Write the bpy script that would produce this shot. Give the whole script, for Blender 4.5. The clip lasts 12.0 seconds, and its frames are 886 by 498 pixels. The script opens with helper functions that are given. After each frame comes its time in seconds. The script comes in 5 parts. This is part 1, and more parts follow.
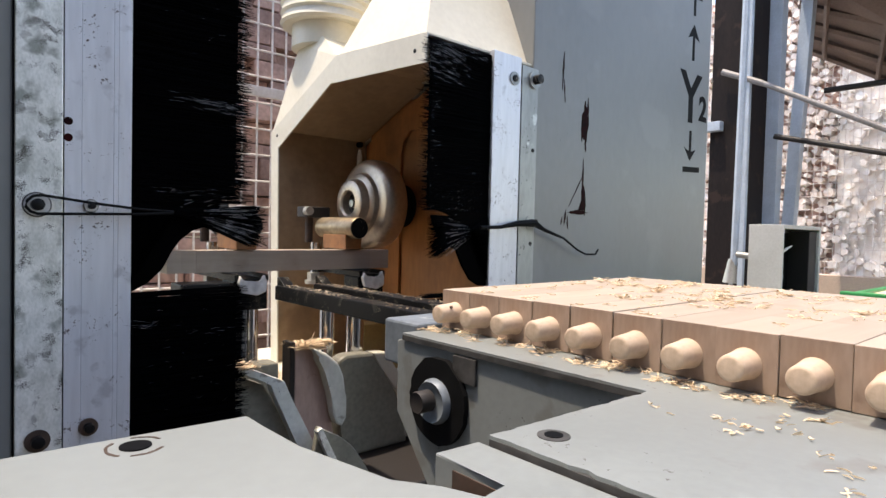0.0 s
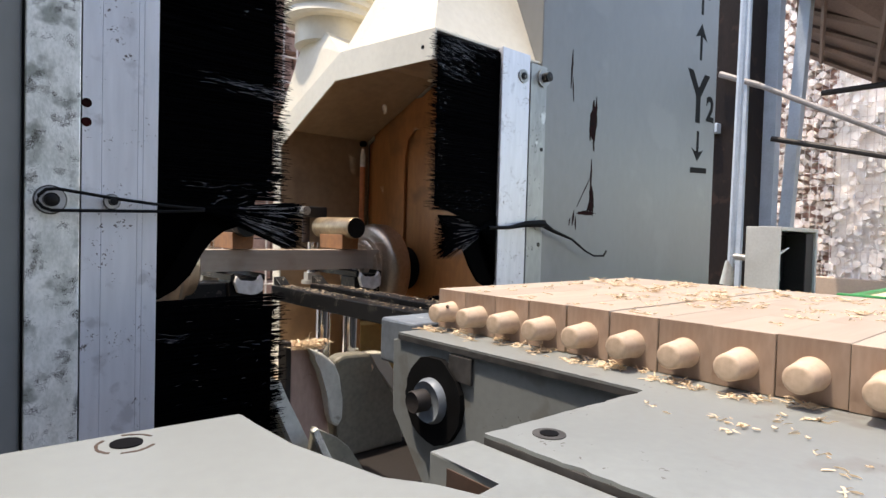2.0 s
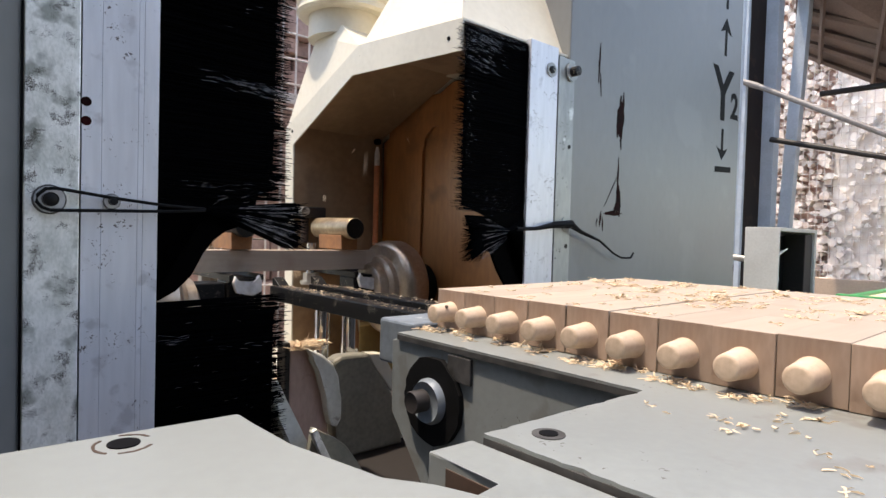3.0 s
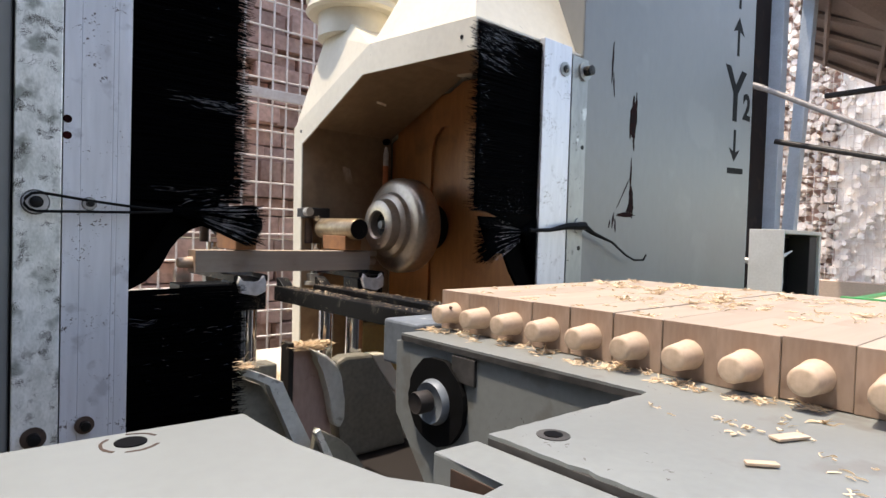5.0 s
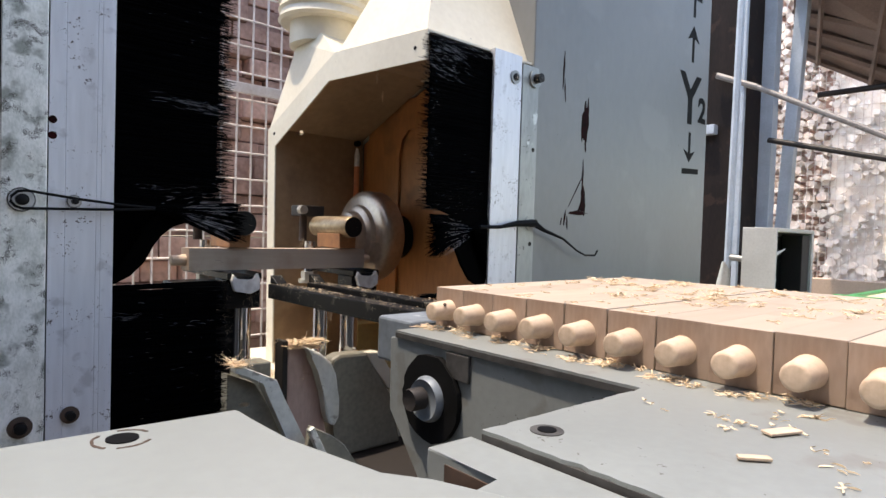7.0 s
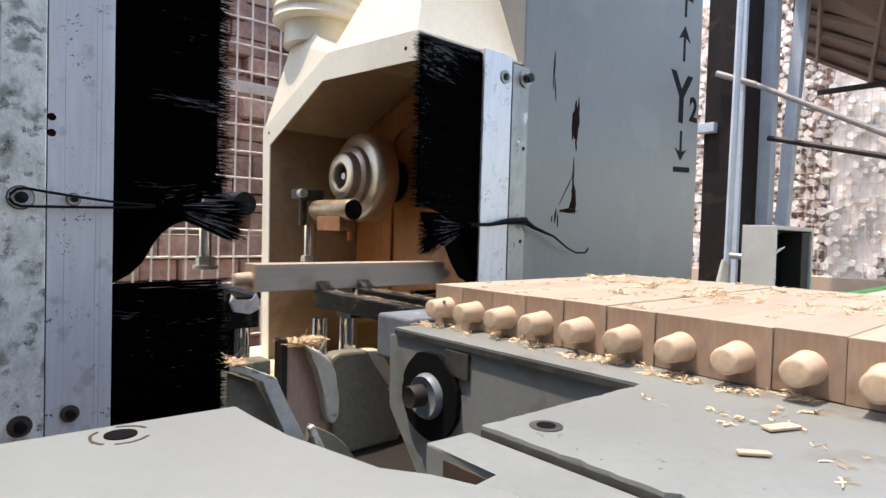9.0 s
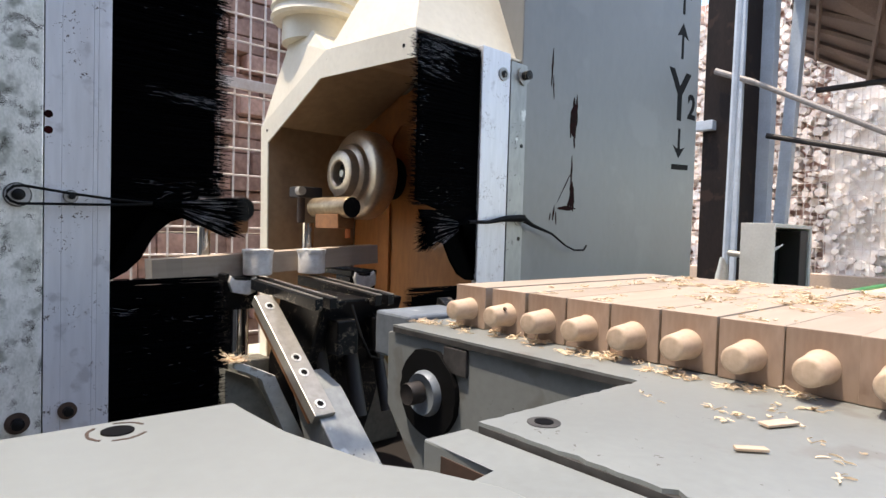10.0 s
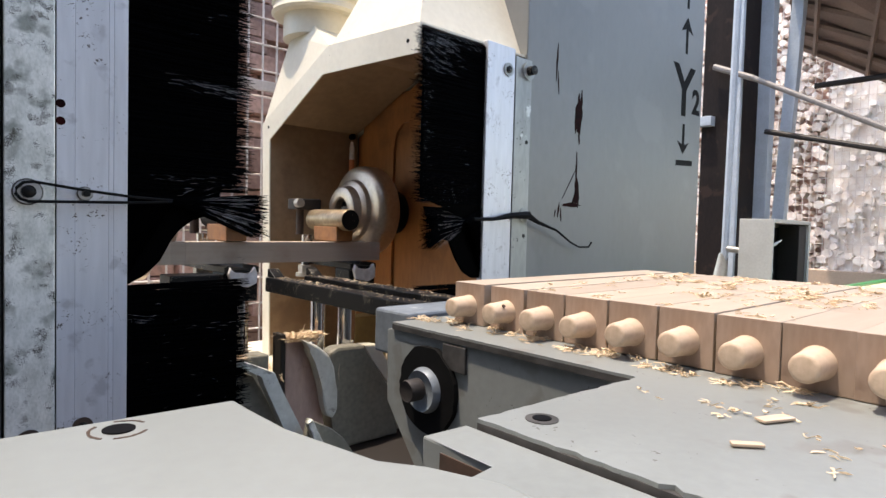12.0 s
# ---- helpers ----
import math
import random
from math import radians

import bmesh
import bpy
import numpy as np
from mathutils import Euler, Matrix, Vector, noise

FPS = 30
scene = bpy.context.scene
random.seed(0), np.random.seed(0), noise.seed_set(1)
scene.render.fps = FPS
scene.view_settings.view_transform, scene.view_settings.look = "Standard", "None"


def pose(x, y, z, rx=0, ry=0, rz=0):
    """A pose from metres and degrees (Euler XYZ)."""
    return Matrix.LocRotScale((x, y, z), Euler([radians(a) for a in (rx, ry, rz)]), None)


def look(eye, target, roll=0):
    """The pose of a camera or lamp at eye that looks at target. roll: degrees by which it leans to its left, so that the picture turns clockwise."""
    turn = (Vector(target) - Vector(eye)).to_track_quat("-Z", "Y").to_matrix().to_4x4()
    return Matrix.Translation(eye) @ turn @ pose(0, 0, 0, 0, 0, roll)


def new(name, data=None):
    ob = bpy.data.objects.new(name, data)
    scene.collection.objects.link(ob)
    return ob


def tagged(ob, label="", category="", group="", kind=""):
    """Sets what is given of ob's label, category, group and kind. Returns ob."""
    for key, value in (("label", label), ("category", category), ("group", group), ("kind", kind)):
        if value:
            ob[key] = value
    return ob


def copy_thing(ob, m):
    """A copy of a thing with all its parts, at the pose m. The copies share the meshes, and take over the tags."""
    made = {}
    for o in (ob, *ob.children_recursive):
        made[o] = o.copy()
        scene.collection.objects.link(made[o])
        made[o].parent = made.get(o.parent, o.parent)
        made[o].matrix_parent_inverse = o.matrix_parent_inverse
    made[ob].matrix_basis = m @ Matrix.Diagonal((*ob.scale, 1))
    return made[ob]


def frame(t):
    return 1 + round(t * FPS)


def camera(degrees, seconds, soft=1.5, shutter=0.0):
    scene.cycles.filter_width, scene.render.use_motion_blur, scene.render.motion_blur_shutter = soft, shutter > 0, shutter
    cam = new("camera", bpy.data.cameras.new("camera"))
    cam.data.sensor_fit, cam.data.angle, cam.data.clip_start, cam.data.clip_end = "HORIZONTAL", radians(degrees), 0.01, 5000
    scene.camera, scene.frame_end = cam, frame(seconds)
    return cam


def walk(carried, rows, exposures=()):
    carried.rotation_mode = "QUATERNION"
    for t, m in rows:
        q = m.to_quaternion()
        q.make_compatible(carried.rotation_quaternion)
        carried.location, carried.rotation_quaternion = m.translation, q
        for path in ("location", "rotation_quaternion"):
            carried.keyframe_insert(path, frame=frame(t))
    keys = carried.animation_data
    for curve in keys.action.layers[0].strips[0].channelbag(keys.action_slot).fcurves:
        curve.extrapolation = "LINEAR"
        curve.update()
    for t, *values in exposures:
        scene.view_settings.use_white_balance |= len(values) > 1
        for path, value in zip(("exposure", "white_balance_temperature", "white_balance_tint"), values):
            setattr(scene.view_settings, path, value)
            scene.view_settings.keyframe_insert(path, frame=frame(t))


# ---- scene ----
cam = camera(73.3, 12.0, shutter=0.5)
PATH = [
    (0, (-0.515, -0.582, 1.027), (0.81, 0.916, 0.965), 1.4),
    (0.5, (-0.513, -0.581, 1.025), (0.811, 0.918, 0.967), 1.4),
    (1, (-0.513, -0.581, 1.025), (0.813, 0.915, 0.968), 1.4),
    (1.5, (-0.512, -0.581, 1.025), (0.817, 0.912, 0.967), 1.5),
    (2, (-0.512, -0.581, 1.024), (0.818, 0.911, 0.967), 1.6),
    (2.5, (-0.51, -0.579, 1.023), (0.821, 0.912, 0.969), 1.6),
    (3, (-0.511, -0.58, 1.023), (0.822, 0.911, 0.969), 1.6),
    (5, (-0.513, -0.58, 1.023), (0.812, 0.918, 0.972), 1.8),
    (5.5, (-0.513, -0.58, 1.022), (0.808, 0.921, 0.974), 1.8),
    (6, (-0.512, -0.578, 1.021), (0.814, 0.919, 0.972), 1.8),
    (6.5, (-0.512, -0.58, 1.021), (0.82, 0.911, 0.97), 1.8),
    (7, (-0.512, -0.58, 1.021), (0.826, 0.906, 0.966), 1.8),
    (9, (-0.511, -0.58, 1.019), (0.827, 0.905, 0.96), 1.7),
    (9.5, (-0.511, -0.581, 1.019), (0.828, 0.904, 0.957), 1.6),
    (10, (-0.51, -0.58, 1.018), (0.831, 0.902, 0.952), 1.7),
    (10.5, (-0.511, -0.582, 1.019), (0.828, 0.902, 0.951), 1.6),
    (11, (-0.509, -0.579, 1.017), (0.832, 0.903, 0.949), 1.5),
    (11.5, (-0.512, -0.583, 1.019), (0.83, 0.898, 0.945), 1.6),
    (12, (-0.511, -0.582, 1.019), (0.832, 0.898, 0.942), 1.5),
]
walk(cam, [(t, look(eye, target, roll)) for t, eye, target, roll in PATH],
     exposures=[(0, 2.12, 7850, 13), (12, 2.12, 7850, 13)])

# ---- light ----
world = bpy.data.worlds.new("sky")
scene.world = world
world.use_nodes = True
wt = world.node_tree
bg = wt.nodes["Background"]
sky = wt.nodes.new("ShaderNodeTexSky")
sky.sky_type = "NISHITA"
sky.sun_disc = False
sky.sun_elevation = radians(76.5)
sky.sun_rotation = radians(298)
wt.links.new(sky.outputs[0], bg.inputs[0])
bg.inputs[1].default_value = 0.12
sun_data = bpy.data.lights.new("sun", "SUN")
sun_data.energy, sun_data.angle, sun_data.color = 1.2, radians(1.2), (1.0, 0.96, 0.91)
sun = new("sun", sun_data)
sun.matrix_world = look((-1.7, 0.9, 8), (0.0, 0.0, 0.0))


# ---- materials ----
def material(name, base, second=None, rough=0.5, metal=0.0, scale=8.0, fine=90.0, amount=0.5, bump=0.1, stretch=(1, 1, 1),
             spots=None, spot_scale=25.0, spot_cover=0.62, per_object=0.0, gloss=0.5, specks=None, speck_scale=60.0, speck_cover=0.5, speck_size=0.16, spot_soft=0.05):
    m = bpy.data.materials.new(name)
    m.use_nodes = True
    nt = m.node_tree
    n, l = nt.nodes, nt.links
    b = n["Principled BSDF"]
    tc = n.new("ShaderNodeTexCoord")
    mp = n.new("ShaderNodeMapping")
    mp.inputs["Scale"].default_value = stretch
    l.new(tc.outputs["Object"], mp.inputs[0])
    n1, n2 = n.new("ShaderNodeTexNoise"), n.new("ShaderNodeTexNoise")
    for nn, s, d in ((n1, scale, 4.0), (n2, fine, 3.0)):
        nn.inputs["Scale"].default_value = s
        nn.inputs["Detail"].default_value = d
        l.new(mp.outputs[0], nn.inputs["Vector"])
    mixf = n.new("ShaderNodeMix")
    mixf.data_type = "FLOAT"
    mixf.inputs[0].default_value = 0.4
    l.new(n1.outputs["Fac"], mixf.inputs[2])
    l.new(n2.outputs["Fac"], mixf.inputs[3])
    ramp = n.new("ShaderNodeValToRGB")
    second = second or tuple(c * (1 - amount * 0.5) for c in base)
    ramp.color_ramp.elements[0].position, ramp.color_ramp.elements[1].position = 0.36, 0.62
    ramp.color_ramp.elements[0].color = (*second, 1)
    ramp.color_ramp.elements[1].color = (*base, 1)
    l.new(mixf.outputs[0], ramp.inputs[0])
    col = ramp.outputs[0]
    if spots:
        n3 = n.new("ShaderNodeTexNoise")
        n3.inputs["Scale"].default_value = spot_scale
        n3.inputs["Detail"].default_value = 5.0
        l.new(tc.outputs["Object"], n3.inputs["Vector"])
        r3 = n.new("ShaderNodeValToRGB")
        r3.color_ramp.elements[0].position, r3.color_ramp.elements[1].position = spot_cover, spot_cover + spot_soft
        l.new(n3.outputs["Fac"], r3.inputs[0])
        mx = n.new("ShaderNodeMix")
        mx.data_type = "RGBA"
        mx.inputs[7].default_value = (*spots, 1)
        l.new(r3.outputs[0], mx.inputs[0])
        l.new(col, mx.inputs[6])
        col = mx.outputs[2]
    if specks:
        # small hard-edged pits that come in loose clusters
        vo = n.new("ShaderNodeTexVoronoi")
        vo.inputs["Scale"].default_value = speck_scale
        warp = n.new("ShaderNodeTexNoise")
        warp.inputs["Scale"].default_value = speck_scale * 1.7
        where = n.new("ShaderNodeTexNoise")
        where.inputs["Scale"].default_value = speck_scale * 0.16
        where.inputs["Detail"].default_value = 3.0
        shift = n.new("ShaderNodeMix")
        shift.data_type = "VECTOR"
        shift.inputs[0].default_value = 0.02
        l.new(tc.outputs["Object"], shift.inputs[4])
        l.new(warp.outputs["Color"], shift.inputs[5])
        l.new(tc.outputs["Object"], warp.inputs["Vector"])
        l.new(tc.outputs["Object"], where.inputs["Vector"])
        l.new(shift.outputs[1], vo.inputs["Vector"])
        size = n.new("ShaderNodeMapRange")
        size.inputs["From Min"].default_value, size.inputs["From Max"].default_value = speck_cover, speck_cover + 0.18
        size.inputs["To Min"].default_value, size.inputs["To Max"].default_value = 0.0, speck_size
        l.new(where.outputs["Fac"], size.inputs[0])
        less = n.new("ShaderNodeMath")
        less.operation = "LESS_THAN"
        l.new(vo.outputs["Distance"], less.inputs[0])
        l.new(size.outputs[0], less.inputs[1])
        ms = n.new("ShaderNodeMix")
        ms.data_type = "RGBA"
        ms.inputs[7].default_value = (*specks, 1)
        l.new(less.outputs[0], ms.inputs[0])
        l.new(col, ms.inputs[6])
        col = ms.outputs[2]
    if per_object:
        oi = n.new("ShaderNodeObjectInfo")
        mr = n.new("ShaderNodeMapRange")
        mr.inputs["To Min"].default_value, mr.inputs["To Max"].default_value = 1 - per_object, 1 + per_object
        l.new(oi.outputs["Random"], mr.inputs[0])
        hs = n.new("ShaderNodeHueSaturation")
        l.new(mr.outputs[0], hs.inputs["Value"])
        l.new(col, hs.inputs["Color"])
        col = hs.outputs[0]
    l.new(col, b.inputs["Base Color"])
    rr = n.new("ShaderNodeMapRange")
    rr.inputs["To Min"].default_value, rr.inputs["To Max"].default_value = max(0.02, rough - 0.12), min(1, rough + 0.12)
    l.new(mixf.outputs[0], rr.inputs[0])
    l.new(rr.outputs[0], b.inputs["Roughness"])
    b.inputs["Metallic"].default_value = metal
    b.inputs["Specular IOR Level"].default_value = gloss
    if bump:
        bp = n.new("ShaderNodeBump")
        bp.inputs["Strength"].default_value = bump
        bp.inputs["Distance"].default_value = 0.002
        l.new(mixf.outputs[0], bp.inputs["Height"])
        l.new(bp.outputs[0], b.inputs["Normal"])
    return m


M = {
    "grey_paint": material("grey_paint", (0.225, 0.233, 0.23), (0.20, 0.208, 0.205), 0.34, scale=4, fine=60, bump=0.05, stretch=(1, 1, 0.5),
                           spots=(0.236, 0.243, 0.24), spot_scale=4, spot_cover=0.56, specks=(0.07, 0.065, 0.06), speck_scale=40, speck_cover=0.58, speck_size=0.14),
    "white_paint": material("white_paint", (0.250, 0.272, 0.268), (0.21, 0.228, 0.224), 0.36, scale=7, fine=130, bump=0.08,
                            spots=(0.195, 0.20, 0.19), spot_scale=16, spot_cover=0.60, specks=(0.08, 0.075, 0.07), speck_scale=90, speck_cover=0.47, speck_size=0.17),
    "clean_paint": material("clean_paint", (0.255, 0.277, 0.273), (0.225, 0.244, 0.24), 0.34, scale=4, fine=90, bump=0.04),
    "blue_steel": material("blue_steel", (0.24, 0.28, 0.32), (0.15, 0.175, 0.20), 0.45, 0.2, scale=14, bump=0.15, spots=(0.45, 0.47, 0.48), spot_scale=30, spot_cover=0.66),
    "bare_edge": material("bare_edge", (0.075, 0.072, 0.07), (0.03, 0.029, 0.028), 0.6, scale=60, bump=0.2),
    "cream_paint": material("cream_paint", (0.74, 0.695, 0.58), (0.66, 0.615, 0.505), 0.4, scale=6, fine=70, bump=0.06, specks=(0.30, 0.25, 0.18), speck_scale=60, speck_cover=0.56, speck_size=0.12),
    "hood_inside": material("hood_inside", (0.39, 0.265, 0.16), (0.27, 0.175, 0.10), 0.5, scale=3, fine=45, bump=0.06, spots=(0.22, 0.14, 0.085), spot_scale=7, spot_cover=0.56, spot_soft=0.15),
    "board": material("board", (0.53, 0.225, 0.08), (0.37, 0.15, 0.05), 0.42, scale=5, fine=70, bump=0.06, stretch=(1, 1, 0.25), spots=(0.30, 0.13, 0.05), spot_scale=9, spot_cover=0.56, spot_soft=0.15),
    "aluminium": material("aluminium", (0.76, 0.78, 0.83), (0.64, 0.66, 0.705), 0.38, 0.3, scale=14, fine=120, stretch=(1, 1, 0.12), bump=0.08,
                          spots=(0.52, 0.53, 0.57), spot_scale=34, spot_cover=0.60, spot_soft=0.1, specks=(0.09, 0.07, 0.07), speck_scale=130, speck_cover=0.47, speck_size=0.26),
    "zinc": material("zinc", (0.97, 0.98, 0.95), (0.66, 0.69, 0.645), 0.34, 0.3, scale=48, fine=320, bump=0.45, stretch=(1, 1, 0.6), spot_soft=0.10,
                     spots=(0.36, 0.38, 0.345), spot_scale=26, spot_cover=0.56, specks=(0.055, 0.05, 0.04), speck_scale=330, speck_cover=0.48, speck_size=0.55),
    "dull_zinc": material("dull_zinc", (0.40, 0.42, 0.41), (0.26, 0.275, 0.27), 0.36, 0.25, scale=8, fine=60, bump=0.2, stretch=(1, 1, 0.4),
                          spots=(0.55, 0.57, 0.56), spot_scale=26, spot_cover=0.62, specks=(0.03, 0.03, 0.03), speck_scale=90, speck_cover=0.54, speck_size=0.3),
    "washer": material("washer", (0.90, 0.91, 0.92), (0.75, 0.76, 0.77), 0.22, 0.6, scale=30, bump=0.05),
    "ochre": material("ochre", (0.52, 0.36, 0.13), (0.42, 0.28, 0.10), 0.5, scale=6, bump=0.06),
    "steel": material("steel", (0.50, 0.48, 0.44), (0.36, 0.34, 0.30), 0.4, 0.55, scale=12, bump=0.08),
    "cutter_steel": material("cutter_steel", (0.60, 0.49, 0.385), (0.43, 0.34, 0.26), 0.36, 0.8, scale=5, bump=0.03),
    "chrome": material("chrome", (0.75, 0.76, 0.78), (0.65, 0.66, 0.68), 0.12, 1.0, scale=5, bump=0.0),
    "black_steel": material("black_steel", (0.008, 0.008, 0.009), (0.004, 0.004, 0.0045), 0.42, 0.0, gloss=0.22, scale=14, bump=0.15,
                            spots=(0.05, 0.045, 0.04), spot_scale=60, spot_cover=0.62, specks=(0.42, 0.37, 0.29), speck_scale=170, speck_cover=0.48, speck_size=0.3),
    "black_rubber": material("black_rubber", (0.006, 0.006, 0.0065), (0.003, 0.003, 0.003), 0.7, scale=20, bump=0.2, gloss=0.15),
    "bristle": material("bristle", (0.0007, 0.0007, 0.0009), (0.0004, 0.0004, 0.0005), 0.6, scale=30, bump=0.0, gloss=0.012),
    # pale colour of the strands that stand for highlights on black bristles
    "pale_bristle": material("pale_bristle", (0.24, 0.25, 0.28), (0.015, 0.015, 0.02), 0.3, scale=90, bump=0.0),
    "wood": material("wood", (0.475, 0.390, 0.312), (0.39, 0.308, 0.238), 0.6, scale=7, fine=75, stretch=(0.10, 1.2, 1.2), bump=0.16, per_object=0.10, spots=(0.36, 0.265, 0.195), spot_scale=14, spot_cover=0.58, spot_soft=0.2),
    "wood_end": material("wood_end", (0.42, 0.305, 0.235), (0.285, 0.195, 0.145), 0.65, scale=24, fine=160, bump=0.16, per_object=0.14, stretch=(1, 1, 0.3), spots=(0.21, 0.135, 0.095), spot_scale=38, spot_cover=0.60, spot_soft=0.15),
    "tenon_wood": material("tenon_wood", (0.66, 0.51, 0.385), (0.50, 0.365, 0.26), 0.65, scale=16, fine=190, stretch=(0.5, 1, 1), bump=0.25, per_object=0.08),
    "shaving": material("shaving", (0.82, 0.68, 0.50), (0.68, 0.50, 0.32), 0.65, scale=30, bump=0.1),
    "orange_pad": material("orange_pad", (0.36, 0.155, 0.055), (0.23, 0.095, 0.035), 0.5, scale=20, bump=0.2),
    "brass": material("brass", (0.42, 0.33, 0.22), (0.22, 0.16, 0.10), 0.42, 0.7, scale=18, bump=0.15),
    "pad_white": material("pad_white", (0.85, 0.84, 0.82), (0.60, 0.58, 0.55), 0.55, scale=28, bump=0.7),
    "pink_plate": material("pink_plate", (0.62, 0.44, 0.375), (0.47, 0.32, 0.27), 0.5, scale=7, bump=0.08, spots=(0.33, 0.2, 0.15), spot_scale=16, spot_cover=0.62, stretch=(1, 1, 0.4)),
    "olive_cast": material("olive_cast", (0.27, 0.26, 0.21), (0.17, 0.16, 0.13), 0.5, scale=5, bump=0.1),
    "chalk": material("chalk", (0.78, 0.79, 0.73), (0.60, 0.61, 0.55), 0.6, scale=14, bump=0.4, spots=(0.36, 0.35, 0.30), spot_scale=22, spot_cover=0.64, specks=(0.08, 0.07, 0.06), speck_scale=150, speck_cover=0.55, speck_size=0.3),
    "ink": material("ink", (0.004, 0.004, 0.005), None, 0.6, bump=0.0, gloss=0.1),
    "red_paint": material("red_paint", (0.026, 0.0035, 0.004), (0.006, 0.002, 0.002), 0.6, scale=60, bump=0.1, gloss=0.05),
    "orange_rod": material("orange_rod", (0.80, 0.30, 0.14), (0.62, 0.22, 0.10), 0.5, scale=12, bump=0.05),
    "cabinet_paint": material("cabinet_paint", (0.60, 0.60, 0.56), (0.50, 0.50, 0.46), 0.5, scale=6, bump=0.08),
    "rust": material("rust", (0.085, 0.05, 0.035), (0.045, 0.028, 0.02), 0.7, scale=40, bump=0.3),
    "dark_column": material("dark_column", (0.022, 0.018, 0.017), (0.012, 0.0095, 0.009), 0.6, scale=5, bump=0.1),
    "old_iron": material("old_iron", (0.020, 0.013, 0.0115), (0.009, 0.006, 0.0055), 0.7, scale=7, bump=0.15, gloss=0.2, stretch=(1, 1, 0.3), spots=(0.032, 0.019, 0.015), spot_scale=9, spot_cover=0.58),
    "dull_pipe": material("dull_pipe", (0.27, 0.25, 0.24), (0.17, 0.15, 0.14), 0.5, scale=9, bump=0.1),
    "light_pipe": material("light_pipe", (0.50, 0.56, 0.62), (0.40, 0.45, 0.5), 0.45, scale=10, bump=0.05),
    "wire": material("wire", (0.88, 0.82, 0.79), (0.72, 0.63, 0.58), 0.5, 0.2, scale=20, bump=0.05),
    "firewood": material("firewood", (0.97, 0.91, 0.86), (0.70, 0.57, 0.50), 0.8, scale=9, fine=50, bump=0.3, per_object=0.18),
    # lighter copy of firewood, with strong daylight put into the colour
    "glare_log": material("glare_log", (0.98, 0.95, 0.92), (0.88, 0.79, 0.73), 0.8, scale=9, fine=50, bump=0.2),
    "brown_stack": material("brown_stack", (0.62, 0.41, 0.34), (0.32, 0.195, 0.16), 0.8, scale=7, fine=40, bump=0.3, per_object=0.25),
    "concrete": material("concrete", (0.17, 0.16, 0.145), (0.11, 0.104, 0.094), 0.85, scale=3, bump=0.2),
    "peach_wall": material("peach_wall", (0.62, 0.45, 0.33), (0.5, 0.36, 0.27), 0.8, scale=3, bump=0.15),
    "green_plastic": material("green_plastic", (0.03, 0.30, 0.09), (0.02, 0.22, 0.06), 0.4, scale=6, bump=0.03),
    "roofing": material("roofing", (0.20, 0.135, 0.11), (0.11, 0.075, 0.06), 0.7, scale=3, bump=0.1),
}

# ---- building helpers ----
ORIGIN = {}


def thing(name, at, label, category, group="", kind=""):
    ob = new(name)
    ob.empty_display_size = 0.05
    ob.location = at
    ORIGIN[ob] = Vector(at)
    return tagged(ob, label, category, group, kind)


def part(name, bm, mat, parent=None, label="", smooth=False, flat_angle=35):
    """Links bm (in world space) as one mesh object under its thing."""
    off = ORIGIN.get(parent, Vector((0, 0, 0)))
    bmesh.ops.translate(bm, verts=bm.verts, vec=-off)
    me = bpy.data.meshes.new(name)
    bmesh.ops.recalc_face_normals(bm, faces=bm.faces)
    for f in bm.faces:
        f.smooth = smooth
    if smooth:
        for e in bm.edges:
            e.smooth = len(e.link_faces) == 2 and e.calc_face_angle(0) < radians(flat_angle)
    bm.to_mesh(me)
    bm.free()
    me.materials.append(M[mat])
    ob = new(name, me)
    if parent is not None:
        ob.parent = parent
        ORIGIN[ob] = off
    return tagged(ob, label)


def solid(name, bm, mat, label, category, at=None, group="", kind="", smooth=False):
    """A thing that is one mesh, with its origin at the point given."""
    at = Vector(at or (0, 0, 0))
    key = object()
    ORIGIN[key] = at
    bmesh.ops.translate(bm, verts=bm.verts, vec=-at)
    ob = part(name, bm, mat, None, "", smooth)
    ob.location = at
    ORIGIN[ob] = at
    return tagged(ob, label, category, group, kind)


def box(bm, a, b, bevel=0.0, rot=None):
    a, b = Vector(a), Vector(b)
    c, s = (a + b) / 2, b - a
    m = Matrix.Translation(c) @ (rot or Matrix()) @ Matrix.Diagonal((abs(s.x), abs(s.y), abs(s.z), 1))
    r = bmesh.ops.create_cube(bm, size=1, matrix=m)
    if bevel:
        vs = set(r["verts"])
        es = [e for e in bm.edges if e.verts[0] in vs and e.verts[1] in vs]
        bmesh.ops.bevel(bm, geom=es, offset=bevel, segments=2, affect="EDGES", profile=0.5)
    return bm


def rod(bm, p, q, r, r2=None, seg=20, caps=True):
    p, q = Vector(p), Vector(q)
    d = q - p
    m = Matrix.Translation((p + q) / 2) @ d.to_track_quat("Z", "Y").to_matrix().to_4x4()
    bmesh.ops.create_cone(bm, cap_ends=caps, segments=seg, radius1=r, radius2=r if r2 is None else r2, depth=d.length, matrix=m)
    return bm


